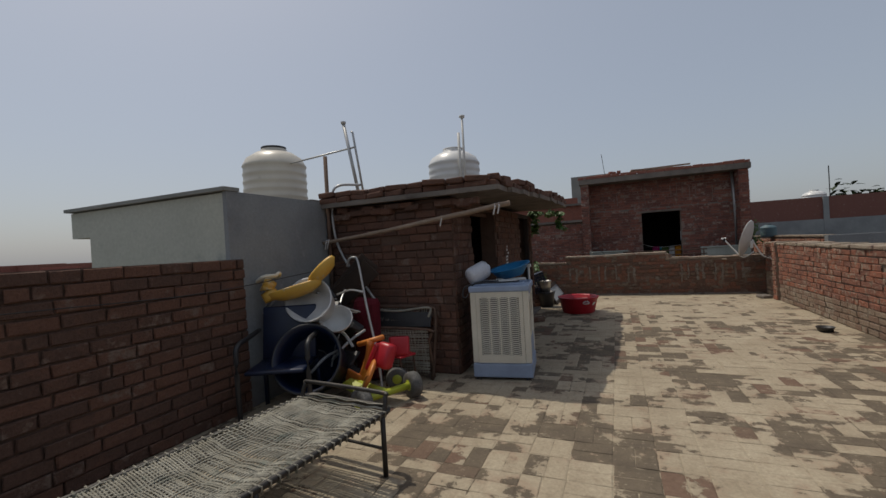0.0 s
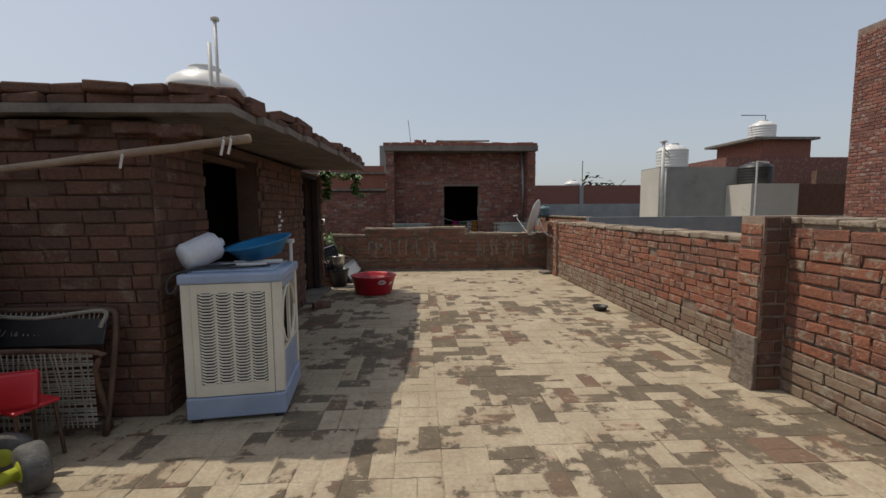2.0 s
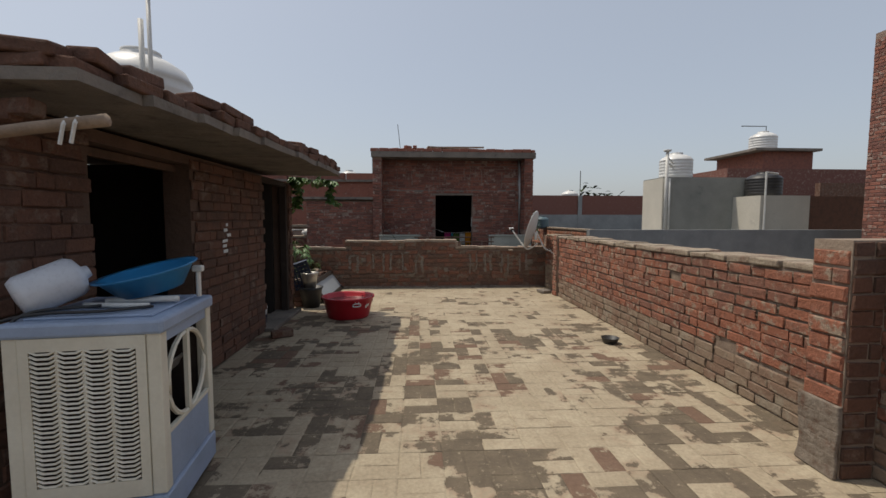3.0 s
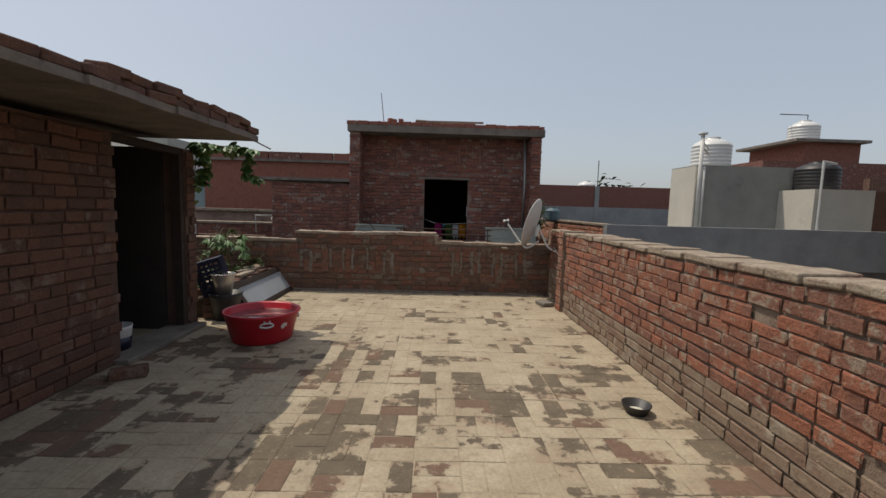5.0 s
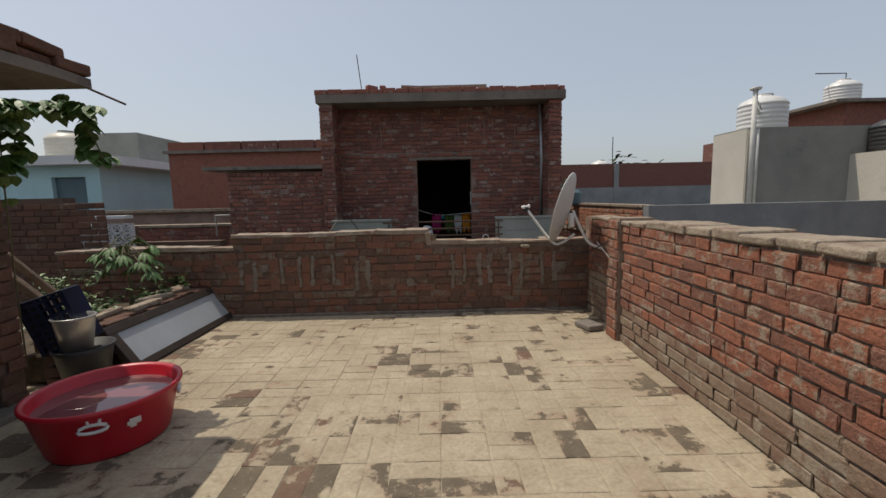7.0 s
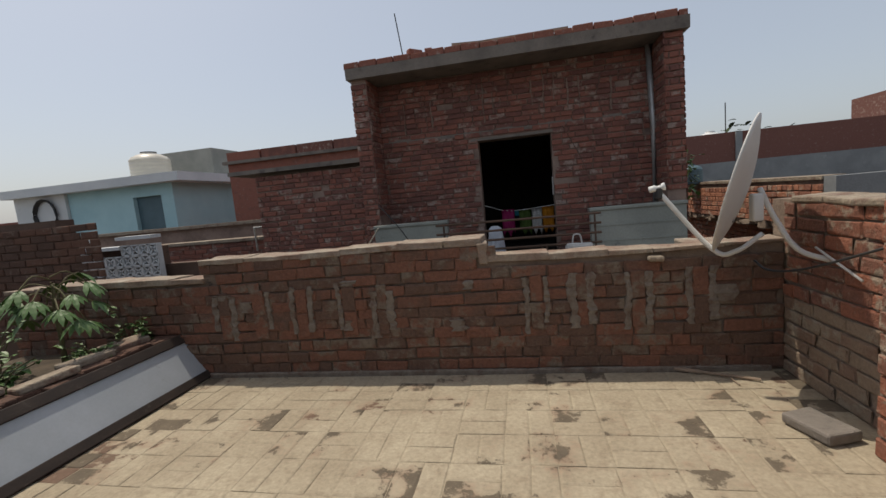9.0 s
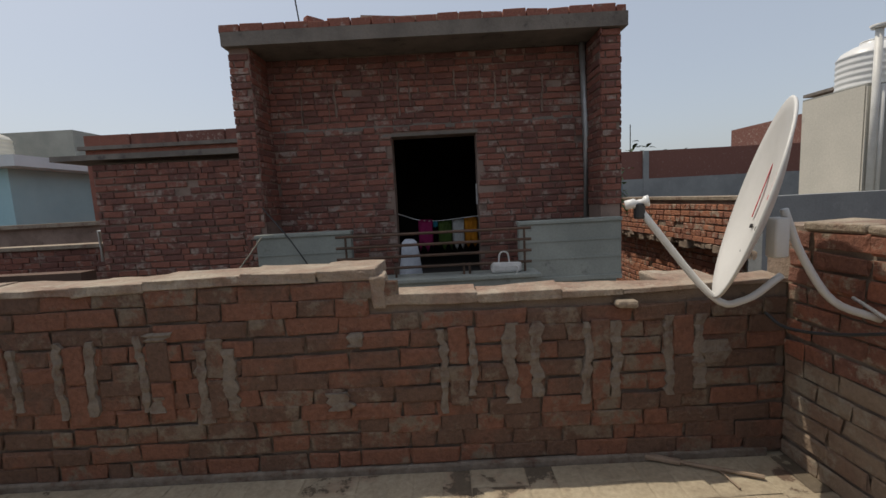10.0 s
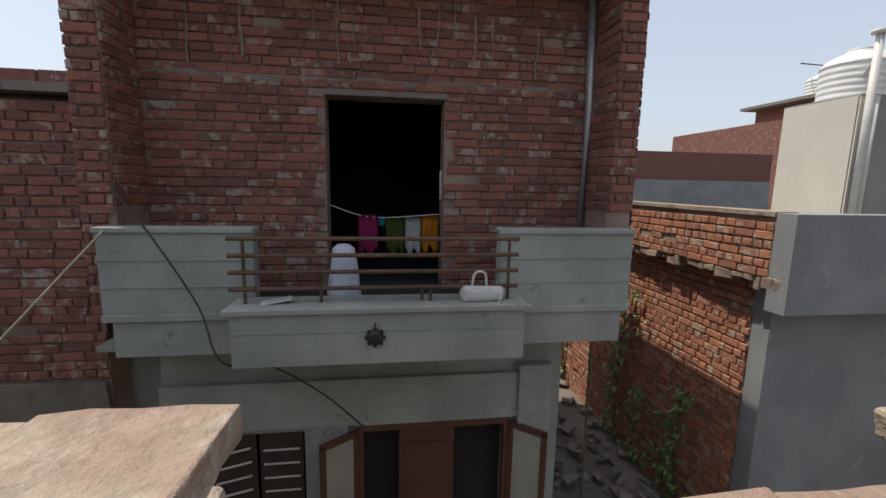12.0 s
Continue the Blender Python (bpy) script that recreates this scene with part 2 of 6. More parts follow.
    "white_plastic": surf("white_plastic", (0.68, 0.68, 0.66), (0.58, 0.58, 0.57), 4.0, (0.40, 0.39, 0.36), 8.0, 0.66, 0.4, 0.05, grain=0.12),
    "navy": surf("navy_plastic", (0.007, 0.016, 0.05), (0.005, 0.010, 0.03), 3.0, None, rough=0.4, bump=0.04, grain=0.1),
    "blue": surf("blue_basin_plastic", (0.02, 0.20, 0.42), (0.015, 0.16, 0.35), 3.0, None, rough=0.35, bump=0.03, grain=0.1),
    "jug": surf("milky_plastic", (0.60, 0.62, 0.66), (0.52, 0.54, 0.58), 6.0, None, rough=0.3, bump=0.03, grain=0.1),
    "rubber": surf("grey_worn_tyre", (0.17, 0.165, 0.155), (0.10, 0.10, 0.095), 12.0, (0.26, 0.25, 0.23), 18.0, 0.58, 0.9, 0.6, 80),
    "maroon": surf("maroon_cloth", (0.14, 0.012, 0.022), (0.10, 0.01, 0.016), 6.0, None, rough=0.9, bump=0.3),
    "dish": surf("white_dish_paint", (0.64, 0.63, 0.60), (0.57, 0.56, 0.53), 3.0, (0.45, 0.42, 0.38), 7.0, 0.66, 0.5, 0.04, grain=0.08),
    "board": surf("white_board_face", (0.42, 0.45, 0.48), (0.36, 0.39, 0.41), 2.0, (0.30, 0.31, 0.32), 5.0, 0.66, 0.45, 0.05, grain=0.1),
    "leaf": surf("green_leaf", (0.10, 0.19, 0.045), (0.065, 0.14, 0.03), 12.0, (0.14, 0.19, 0.055), 18.0, 0.58, 0.5, 0.2, tone=0.7),
    "leaf_pale": surf("pale_green_leaf", (0.12, 0.22, 0.06), (0.08, 0.16, 0.04), 12.0, None, rough=0.5, bump=0.2, tone=0.7),
    "stem": surf("plant_stem", (0.16, 0.15, 0.075), (0.12, 0.105, 0.055), 15.0, None, rough=0.8, bump=0.2),
    "steel_bucket": surf("steel_bucket", (0.55, 0.54, 0.52), (0.46, 0.45, 0.43), 5.0, None, rough=0.35, bump=0.05, metal=0.7),
    "cloth_pink": surf("magenta_cloth", (0.42, 0.03, 0.15), (0.34, 0.025, 0.12), 8.0, None, rough=0.9, bump=0.3),
    "cloth_green": surf("olive_green_cloth", (0.085, 0.14, 0.03), (0.065, 0.11, 0.025), 8.0, None, rough=0.9, bump=0.3),
    "cloth_white": surf("white_cloth", (0.66, 0.65, 0.62), (0.58, 0.57, 0.55), 8.0, None, rough=0.9, bump=0.3),
    "cloth_orange": surf("orange_cloth", (0.70, 0.28, 0.02), (0.60, 0.23, 0.02), 8.0, None, rough=0.9, bump=0.3),
    "cloth_blue": surf("turquoise_cloth", (0.04, 0.30, 0.40), (0.03, 0.25, 0.34), 8.0, None, rough=0.9, bump=0.3),
    "sack": surf("woven_white_sack", (0.58, 0.62, 0.68), (0.48, 0.52, 0.58), 7.0, None, rough=0.7, bump=0.5, bs=90),
    # Near-black, so that unlit rooms get their shade from the colour itself.
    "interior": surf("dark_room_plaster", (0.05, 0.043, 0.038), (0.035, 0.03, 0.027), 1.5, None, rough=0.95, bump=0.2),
    "teal_door": surf("teal_grey_door", (0.10, 0.17, 0.20), (0.08, 0.14, 0.165), 2.0, None, rough=0.6, bump=0.1),
    "shutter_glass": surf("frosted_shutter_pane", (0.42, 0.40, 0.34), (0.34, 0.33, 0.29), 3.0, None, rough=0.35, bump=0.03),
    "foliage": surf("tree_foliage", (0.06, 0.085, 0.035), (0.04, 0.06, 0.025), 3.0, None, rough=0.8, bump=0.2, tone=0.8),
}
water = bpy.data.materials.new("tub_water")
water.use_nodes = True
wb = water.node_tree.nodes["Principled BSDF"]
wb.inputs["Base Color"].default_value = (0.20, 0.07, 0.075, 1)
wb.inputs["Roughness"].default_value = 0.02
wb.inputs["IOR"].default_value = 1.33
wb.inputs["Specular IOR Level"].default_value = 0.9
M["water"] = water

rng = random.Random(7)


# ---- mesh tools ----
def box(bm, c, s, rz=0.0, bevel=0.0, m=None):
    mat4 = m if m is not None else pose(*c, 0, 0, rz)
    r = bmesh.ops.create_cube(bm, size=1.0, matrix=mat4 @ Matrix.Diagonal((*s, 1)))
    if bevel:
        edges = {e for v in r["verts"] for e in v.link_edges}
        bmesh.ops.bevel(bm, geom=list(edges), offset=bevel, segments=2, affect="EDGES", profile=0.5)


def span(bm, x0, x1, y0, y1, z0, z1, bevel=0.0):
    box(bm, ((x0 + x1) / 2, (y0 + y1) / 2, (z0 + z1) / 2), (abs(x1 - x0), abs(y1 - y0), abs(z1 - z0)), bevel=bevel)


def tube(bm, pts, r, n=8, closed=False):
    """A round bar along the points; r may be one radius or one for each point."""
    pts = [Vector(p) for p in pts]
    k = len(pts)
    rs = r if isinstance(r, (list, tuple)) else [r] * k
    rings = []
    for i, p in enumerate(pts):
        a = pts[i - 1] if (i > 0 or closed) else p
        b = pts[(i + 1) % k] if (i < k - 1 or closed) else p
        d = (b - a).normalized()
        side = d.cross(Vector((0, 0, 1)))
        side = side.normalized() if side.length > 1e-3 else Vector((1, 0, 0))
        up = side.cross(d).normalized()
        rings.append([bm.verts.new(p + rs[i] * (math.cos(2 * math.pi * j / n) * side + math.sin(2 * math.pi * j / n) * up)) for j in range(n)])
    for i in range(k if closed else k - 1):
        A, B = rings[i], rings[(i + 1) % k]
        for j in range(n):
            bm.faces.new((A[j], A[(j + 1) % n], B[(j + 1) % n], B[j]))
    if not closed:
        bm.faces.new(rings[0][::-1])
        bm.faces.new(rings[-1])


def lathe(bm, profile, m=Matrix(), n=28, sx=1.0, sy=1.0):
    """Turns (radius, height) pairs about z."""
    rings = []
    for r, z in profile:
        r = max(r, 0.0005)
        rings.append([bm.verts.new(m @ Vector((sx * r * math.cos(2 * math.pi * j / n), sy * r * math.sin(2 * math.pi * j / n), z))) for j in range(n)])
    for A, B in zip(rings, rings[1:]):
        for j in range(n):
            bm.faces.new((A[j], A[(j + 1) % n], B[(j + 1) % n], B[j]))
    bm.faces.new(rings[0][::-1])
    bm.faces.new(rings[-1])


def curve_pts(pts, k=6):
    """Catmull-Rom points through the given ones."""
    P = [Vector(p) for p in pts]
    P = [2 * P[0] - P[1], *P, 2 * P[-1] - P[-2]]
    out = []
    for i in range(1, len(P) - 2):
        for j in range(k):
            t = j / k
            a, b, c, d = P[i - 1:i + 3]
            out.append(0.5 * (2 * b + (c - a) * t + (2 * a - 5 * b + 4 * c - d) * t * t + (3 * b - a - 3 * c + d) * t ** 3))
    return out + [P[-2]]


def made(name, mat, fn, parent=None, smooth=False, label="", rough_edge=0.0):
    bm = bmesh.new()
    fn(bm)
    if rough_edge:
        for v in bm.verts:
            v.co += noise.noise_vector(v.co * 6.0) * rough_edge
    bmesh.ops.recalc_face_normals(bm, faces=bm.faces)
    me = bpy.data.meshes.new(name)
    bm.to_mesh(me)
    bm.free()
    me.materials.append(mat if not isinstance(mat, str) else M[mat])
    if smooth:
        for p in me.polygons:
            p.use_smooth = True
    ob = new(name, me)
    if parent:
        ob.parent = parent
    if label:
        tagged(ob, label)
    return ob


def thing(name, at=(0, 0, 0), label="", category="", group="", rz=0.0, rx=0.0, ry=0.0):
    ob = new(name)
    ob.empty_display_size = 0.1
    ob.matrix_basis = pose(*at, rx, ry, rz)
    return tagged(ob, label, category, group)


def panel_boxes(bm, horizontal, a0, a1, z0, z1, b0, b1, holes=()):
    """A wall from a0 to a1 along x (horizontal) or y, b0 to b1 thick, with rectangular holes (a0, a1, z0, z1)."""
    cuts = sorted({a0, a1, *[h[0] for h in holes], *[h[1] for h in holes]})
    for p, q in zip(cuts, cuts[1:]):
        zs, mid = [(z0, z1)], (p + q) / 2
        for h in holes:
            if h[0] < mid < h[1]:
                zs = [s for lo, hi in zs for s in ((lo, min(hi, h[2])), (max(lo, h[3]), hi)) if s[1] - s[0] > 1e-4]
        for lo, hi in zs:
            span(bm, p, q, b0, b1, lo, hi) if horizontal else span(bm, b0, b1, p, q, lo, hi)


def brick_verts(L, H, D, r, amt=0.006):
    """A worn brick face: a slab with its front edges drawn in unevenly."""
    vs = []
    for y, inset in ((0.0, 0.0), (D * 0.6, 0.001), (D, 0.007)):
        for sx, sz in ((-1, -1), (1, -1), (1, 1), (-1, 1)):
            vs.append((sx * (L / 2 - inset) + r.uniform(-amt, amt), y, sz * (H / 2 - inset) + r.uniform(-amt, amt) * 0.7))
    fs = [(8, 9, 10, 11)]
    for k in (0, 4):
        for j in range(4):
            fs.append((k + j, k + (j + 1) % 4, k + 4 + (j + 1) % 4, k + 4 + j))
    return vs, fs


def lay_bricks(owner, origin, n, width, top, mat, holes=(), pick=None, z0=0.0, course=0.086, length=0.235, joint=0.012, proud=0.014, seed=1, limit=300, bond="stretcher", wobble=0.004, name="brick", ragged=0.006):
    """Lays a brick face on owner. origin: a lower corner; n: the outward normal; the face runs width along z x n; top: height, or a function of the run.
    Bricks for which pick(run, height) is true become parts of their own, to the limit; the rest one mesh."""
    r = random.Random(seed)
    n = Vector(n).normalized()
    u = Vector((0, 0, 1)).cross(n).normalized()
    rot = Matrix((( -u.x, n.x, 0), (-u.y, n.y, 0), (0, 0, 1))).to_4x4()
    shapes = []
    for _ in range(7):
        me = bpy.data.meshes.new(name)
        vs, fs = brick_verts(length - joint, course - joint, proud, r, ragged)
        me.from_pydata(vs, [], fs)
        me.materials.append(M[mat])
        shapes.append(me)
    V, F, tones, singles, row = [], [], [], 0, 0
    z = z0
    peak = max(top(width * i / 20) for i in range(21)) if callable(top) else top
    while z + course * 0.6 <= peak:
        header = bond == "english" and row % 2
        step_l = length / 2 if header else length
        s = -r.uniform(0.1, 0.9) * step_l if bond == "random" else (-step_l * 0.5 if row % 2 else 0.0)
        while s < width:
            l = step_l * r.uniform(0.96, 1.04)
            if bond == "random" and r.random() < 0.3:
                l = step_l * r.uniform(0.42, 0.8)
            a, b = max(s, 0.0), min(s + l, width)
            s += l
            mid, zc = (a + b) / 2, z + course / 2
            if b - a < 0.05 or zc + course * 0.3 > (top(mid) if callable(top) else top):
                continue
            clip = False
            for h in holes:
                if h[2] - course * 0.45 < zc < h[3] + course * 0.45:
                    if h[0] < mid < h[1]:
                        clip = True
                    elif a < h[0] < b:
                        b = h[0]
                    elif a < h[1] < b:
                        a = h[1]
            if clip or b - a < 0.05 or r.random() < 0.006:
                continue
            mid = (a + b) / 2
            wav = wobble * (math.sin(mid * 1.7 + row) + math.sin(mid * 0.6 + row * 0.3) * 1.5)
            place = Vector(origin) + u * mid + n * r.uniform(-0.006, 0.004) + Vector((0, 0, zc + wav))
            tilt = pose(0, 0, 0, 0, r.uniform(-0.9, 0.9), r.uniform(-0.8, 0.8))
            if singles < limit and (pick is None or pick(mid, zc)):
                ob = new(name, shapes[r.randrange(7)])
                ob.parent = owner
                ob.matrix_basis = Matrix.Translation(place) @ rot @ tilt @ Matrix.Diagonal(((b - a - joint) / (length - joint), 1, 1, 1))
                singles += 1
            else:
                vs, fs = brick_verts(b - a - joint, course - joint, proud, r, ragged)
                m4, k = Matrix.Translation(place) @ rot @ tilt, len(V)
                V += [m4 @ Vector(v) for v in vs]
                F += [tuple(k + i for i in f) for f in fs]
                tones += [r.random()] * len(fs)
        z += course
        row += 1
    if V:
        stuff_mesh(owner, name + "_courses", V, F, tones, mat)


def stuff_mesh(owner, name, V, F, tones, mat):
    me = bpy.data.meshes.new(name)
    me.from_pydata(V, [], F)
    me.attributes.new("tone", "FLOAT", "FACE").data.foreach_set("value", tones)
    me.materials.append(M[mat])
    ob = new(name, me)
    if owner:
        ob.parent = owner
    return tagged(ob, kind="stuff")


def structure(ob, label="", category=""):
    return tagged(ob, label, category, kind="structure")


def leaf_shape(bm, base, way, length, width, droop=0.3, lobes=0, r=rng):
    """A folded leaf blade, or a lobed one."""
    way = Vector(way).normalized()
    side = way.cross(Vector((0, 0, 1)))
    side = side.normalized() if side.length > 0.05 else Vector((1, 0, 0))
    up = side.cross(way)
    base = Vector(base)
    mids, lefts, rights = [], [], []
    k = 4
    for i in range(k + 1):
        t = i / k
        w = width * 0.5 * math.sin(math.pi * min(0.08 + t * 0.92, 1.0)) ** 0.7
        if lobes:
            w *= 1.0 + 0.35 * math.cos(t * 9)
        c = base + way * length * t - Vector((0, 0, 1)) * droop * length * t * t
        mids.append(bm.verts.new(c))
        lefts.append(bm.verts.new(c + side * w + up * w * 0.25))
        rights.append(bm.verts.new(c - side * w + up * w * 0.25))
    for i in range(k):
        bm.faces.new((mids[i], mids[i + 1], lefts[i + 1], lefts[i]))
        bm.faces.new((mids[i + 1], mids[i], rights[i], rights[i + 1]))


# ---- large structure: the terrace ----
GROUND = -2.8
XR, XL, YE, YS = 2.58, -3.0, 10.18, -3.5
XN = 2.67  # face of the parapet beyond the second pier
ground = structure(made("ground", "earth", lambda bm: span(bm, -900, 900, -900, 900, GROUND - 0.3, GROUND)), "dusty bare earth and lanes between the houses", "ground")
floor = structure(made("floor", "screed", lambda bm: span(bm, XL - 0.2, XR + 0.2, YS, YE + 0.12, -0.16, 0.0)), "worn brick-paved roof terrace washed with cement", "floor")
structure(made("wall_below", "plaster", lambda bm: (span(bm, XL - 0.2, XR + 0.2, YE + 0.0, YE + 0.13, GROUND, -0.162), span(bm, XR, XR + 0.22, YS, YE, GROUND, -0.162),
          span(bm, XL - 0.2, XL, YS, YE, GROUND, -0.162), span(bm, XL, XR, YS, YS + 0.2, GROUND, -0.162))), "plain plastered storey under the terrace", "wall")

# parapet along the open side: lower beyond the first pier, higher before it
wall_east = structure(made("wall_east", "mortar", lambda bm: (span(bm, XR + 0.01, XR + 0.21, 4.3, 9.2, 0, 0.99), span(bm, XN + 0.01, XN + 0.21, 9.2, YE + 0.13, 0, 1.0), span(bm, 2.51, XR + 0.21, YS, 4.3, 0, 1.15))),
                      "sunlit red brick parapet with thick grey mortar", "wall")
structure(made("pier_1", "mortar", lambda bm: span(bm, 2.31, XR + 0.16, 4.13, 4.33, 0, 1.2)), "brick pier with a grey plastered foot", "pier")
structure(made("pier_2", "mortar", lambda bm: span(bm, 2.55, XN + 0.16, 9.14, 9.34, 0, 1.04)), "brick pier in the parapet, shade coloured into its south face", "pier")
made("plaster_foot", "smear", lambda bm: [span(bm, 2.283, 2.305, 4.12, 4.34, 0.062 * k, 0.062 * k + 0.068, bevel=0.006) for k in range(6)], parent=bpy.data.objects["pier_1"], rough_edge=0.02)


def coping_east(bm):
    y = YS + 3
    while y < YE - 0.1:
        l = rng.uniform(0.2, 0.27)
        span(bm, (XN if y > 9.2 else XR if y > 4.3 else 2.50) - 0.012 + rng.uniform(-0.012, 0.01), XN + 0.2, y, y + l - 0.012, (0.985 if y > 4.3 else 1.145), (1.03 if y > 4.3 else 1.19) + rng.uniform(-0.012, 0.012), bevel=0.01)
        y += l


made("coping", "cap", coping_east, parent=wall_east, rough_edge=0.012)

# end wall, in three heights
END_STEPS = ((-3.0, -1.13, 0.77, 0.025), (-1.13, 0.95, 0.897, 0.038), (0.95, 2.67, 0.79, 0.028))


def end_top(run):
    x = run - 3.0
    return 0.73 if x < -1.13 else (0.865 if x < 0.93 else 0.755)


wall_north = structure(made("wall_north", "mortar_end", lambda bm: [span(bm, a, b, YE + 0.01, YE + 0.13, 0, t - 0.03) for a, b, t, _ in END_STEPS]),
                       "low end wall of reused brick with grey mortar smears", "wall")


def coping_north(bm):
    for a, b, t, h in END_STEPS:
        x = a
        while x < b - 0.02:
            l = min(rng.uniform(0.25, 0.45), b - x)
            dy = rng.uniform(-0.005, 0.005)
            lift = 0.012 * math.sin(x * 2.2)
            span(bm, x, x + l, YE - 0.012 + dy, YE + (0.23 if b < 1.5 else 0.135) + dy, t - 0.03 + rng.uniform(-0.012, 0.0), t + h - 0.03 + lift, bevel=0.004)
            x += l
    span(bm, 0.92, 0.98, YE - 0.016, YE + 0.12, 0.74, 0.88, bevel=0.01)
    span(bm, 2.2, 2.5, YE + 0.12, YE + 0.36, 0.7, 0.77, bevel=0.01)


cn = made("coping", "cap_old", coping_north, parent=wall_north, rough_edge=0.014)
sub = cn.modifiers.new("worn", "SUBSURF")
sub.subdivision_type, sub.levels, sub.render_levels = "SIMPLE", 2, 2
lump = bpy.data.textures.new("lumps", "CLOUDS")
lump.noise_scale = 0.06
dis = cn.modifiers.new("lumps", "DISPLACE")
dis.texture, dis.strength, dis.mid_level = lump, 0.018, 0.5


def jagged_strip(bm, x, z0, z1, w, r, y):
    """A trowelled strip of mortar with ragged sides, a few millimetres proud."""
    k = max(4, int((z1 - z0) / 0.022))
    rows = []
    for i in range(k + 1):
        z, c = z0 + (z1 - z0) * i / k, x + 0.006 * math.sin(i * 0.35 + x * 9)
        a, b = c - w * r.uniform(0.3, 0.75), c + w * r.uniform(0.3, 0.75)
        f = y - r.uniform(0.004, 0.012)
        rows.append([bm.verts.new(p) for p in ((a, y + 0.02, z), (a + 0.004, f, z), (c, f - 0.003, z), (b - 0.004, f, z), (b, y + 0.02, z))])
    for p, q in zip(rows, rows[1:]):
        for i in range(4):
            bm.faces.new((p[i], p[i + 1], q[i + 1], q[i]))
    bm.faces.new(rows[0][::-1])
    bm.faces.new(rows[-1])


POCKETS = ((-0.98, 0.20), (-0.70, 0.22), (-0.36, 0.19), (0.0, 0.20), (0.24, 0.16), (1.27, 0.17), (1.55, 0.15), (1.88, 0.17), (2.23, 0.18))


def smears(bm):
    """Pairs of upright mortar strips where putlog pockets were filled."""
    r = random.Random(41)
    for x, w in POCKETS:
        z0, z1 = r.uniform(0.24, 0.32), r.uniform(0.60, 0.68)
        for sx in (-1, 1):
            if r.random() < 0.9:
                jagged_strip(bm, x + sx * w * 0.36, z0 + r.uniform(0, 0.1), z1, r.uniform(0.032, 0.06), r, YE - 0.008)
        if r.random() < 0.35:
            jagged_strip(bm, x, z1 - 0.03, z1 + 0.01, w * 0.5, r, YE - 0.008)
    for _ in range(5):
        z = r.uniform(0.1, 0.7)
        jagged_strip(bm, r.uniform(-1.1, 2.5), z, z + r.uniform(0.05, 0.1), r.uniform(0.04, 0.15), r, YE - 0.010)
    box(bm, (0.0, YE - 0.004, 0.01), (5.2, 0.03, 0.05), bevel=0.01)


made("pocket_brick", "brick_end", lambda bm: [box(bm, (x, YE - 0.004, z), (w * 0.45, 0.02, 0.17), bevel=0.006) for x, w in POCKETS for z in (0.38, 0.56)], parent=wall_north, rough_edge=0.01)
made("mortar_smear", "smear", smears, parent=wall_north)

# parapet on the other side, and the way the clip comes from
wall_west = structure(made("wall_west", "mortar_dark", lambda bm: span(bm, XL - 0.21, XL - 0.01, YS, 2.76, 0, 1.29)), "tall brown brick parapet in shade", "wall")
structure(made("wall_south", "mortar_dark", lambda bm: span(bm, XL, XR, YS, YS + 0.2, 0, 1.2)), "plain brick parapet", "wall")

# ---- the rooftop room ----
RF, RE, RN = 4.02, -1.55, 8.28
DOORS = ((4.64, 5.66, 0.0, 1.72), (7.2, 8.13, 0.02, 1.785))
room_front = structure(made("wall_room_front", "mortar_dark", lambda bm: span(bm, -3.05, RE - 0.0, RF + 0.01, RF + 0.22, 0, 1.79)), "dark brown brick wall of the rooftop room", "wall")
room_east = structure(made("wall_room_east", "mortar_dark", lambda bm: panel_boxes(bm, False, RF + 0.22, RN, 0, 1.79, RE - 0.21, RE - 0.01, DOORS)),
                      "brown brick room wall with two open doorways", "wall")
# Inner walls close the room off; its darkness is painted on them near-black.
structure(made("wall_room_back", "interior", lambda bm: (span(bm, -3.05, RE - 0.21, RN - 0.2, RN, 0, 1.79), span(bm, -3.25, -3.05, RF, RN, 0, 1.79), span(bm, -3.05, RE - 0.22, 6.3, 6.42, 0, 1.79))), "plain inner walls of the room, coloured near-black for its shade", "wall")
made("threshold", "concrete", lambda bm: span(bm, RE - 0.2, RE + 0.12, 7.1, 8.22, 0, 0.045, bevel=0.01), parent=room_east, rough_edge=0.01)
made("door_frame", "wood_dark", lambda bm: (span(bm, RE - 0.1, RE - 0.02, 8.07, 8.128, 0.046, 1.78), span(bm, RE - 0.1, RE - 0.02, 7.205, 8.07, 1.73, 1.78)), parent=room_east)
made("door_frame", "rust", lambda bm: (span(bm, RE - 0.16, RE - 0.11, 4.645, 4.70, 0.0, 1.71), span(bm, RE - 0.16, RE - 0.11, 4.70, 5.655, 1.66, 1.71)), parent=room_east)
made("lime_scuff", "white_paint", lambda bm: [box(bm, (RE + 0.016, 6.2 + rng.uniform(-0.07, 0.07), 1.0 + 0.05 * k), (0.008, rng.uniform(0.04, 0.11), 0.03), bevel=0.003) for k in range(6)], parent=room_east, rough_edge=0.02)

SLOPE = math.degrees(math.atan(0.10 / 4.4))
ROOF = pose(0, 3.88, 1.795, SLOPE, 0, 0)


def roof_pt(x, y, z):
    return ROOF @ Vector((x, y - 3.88, z))


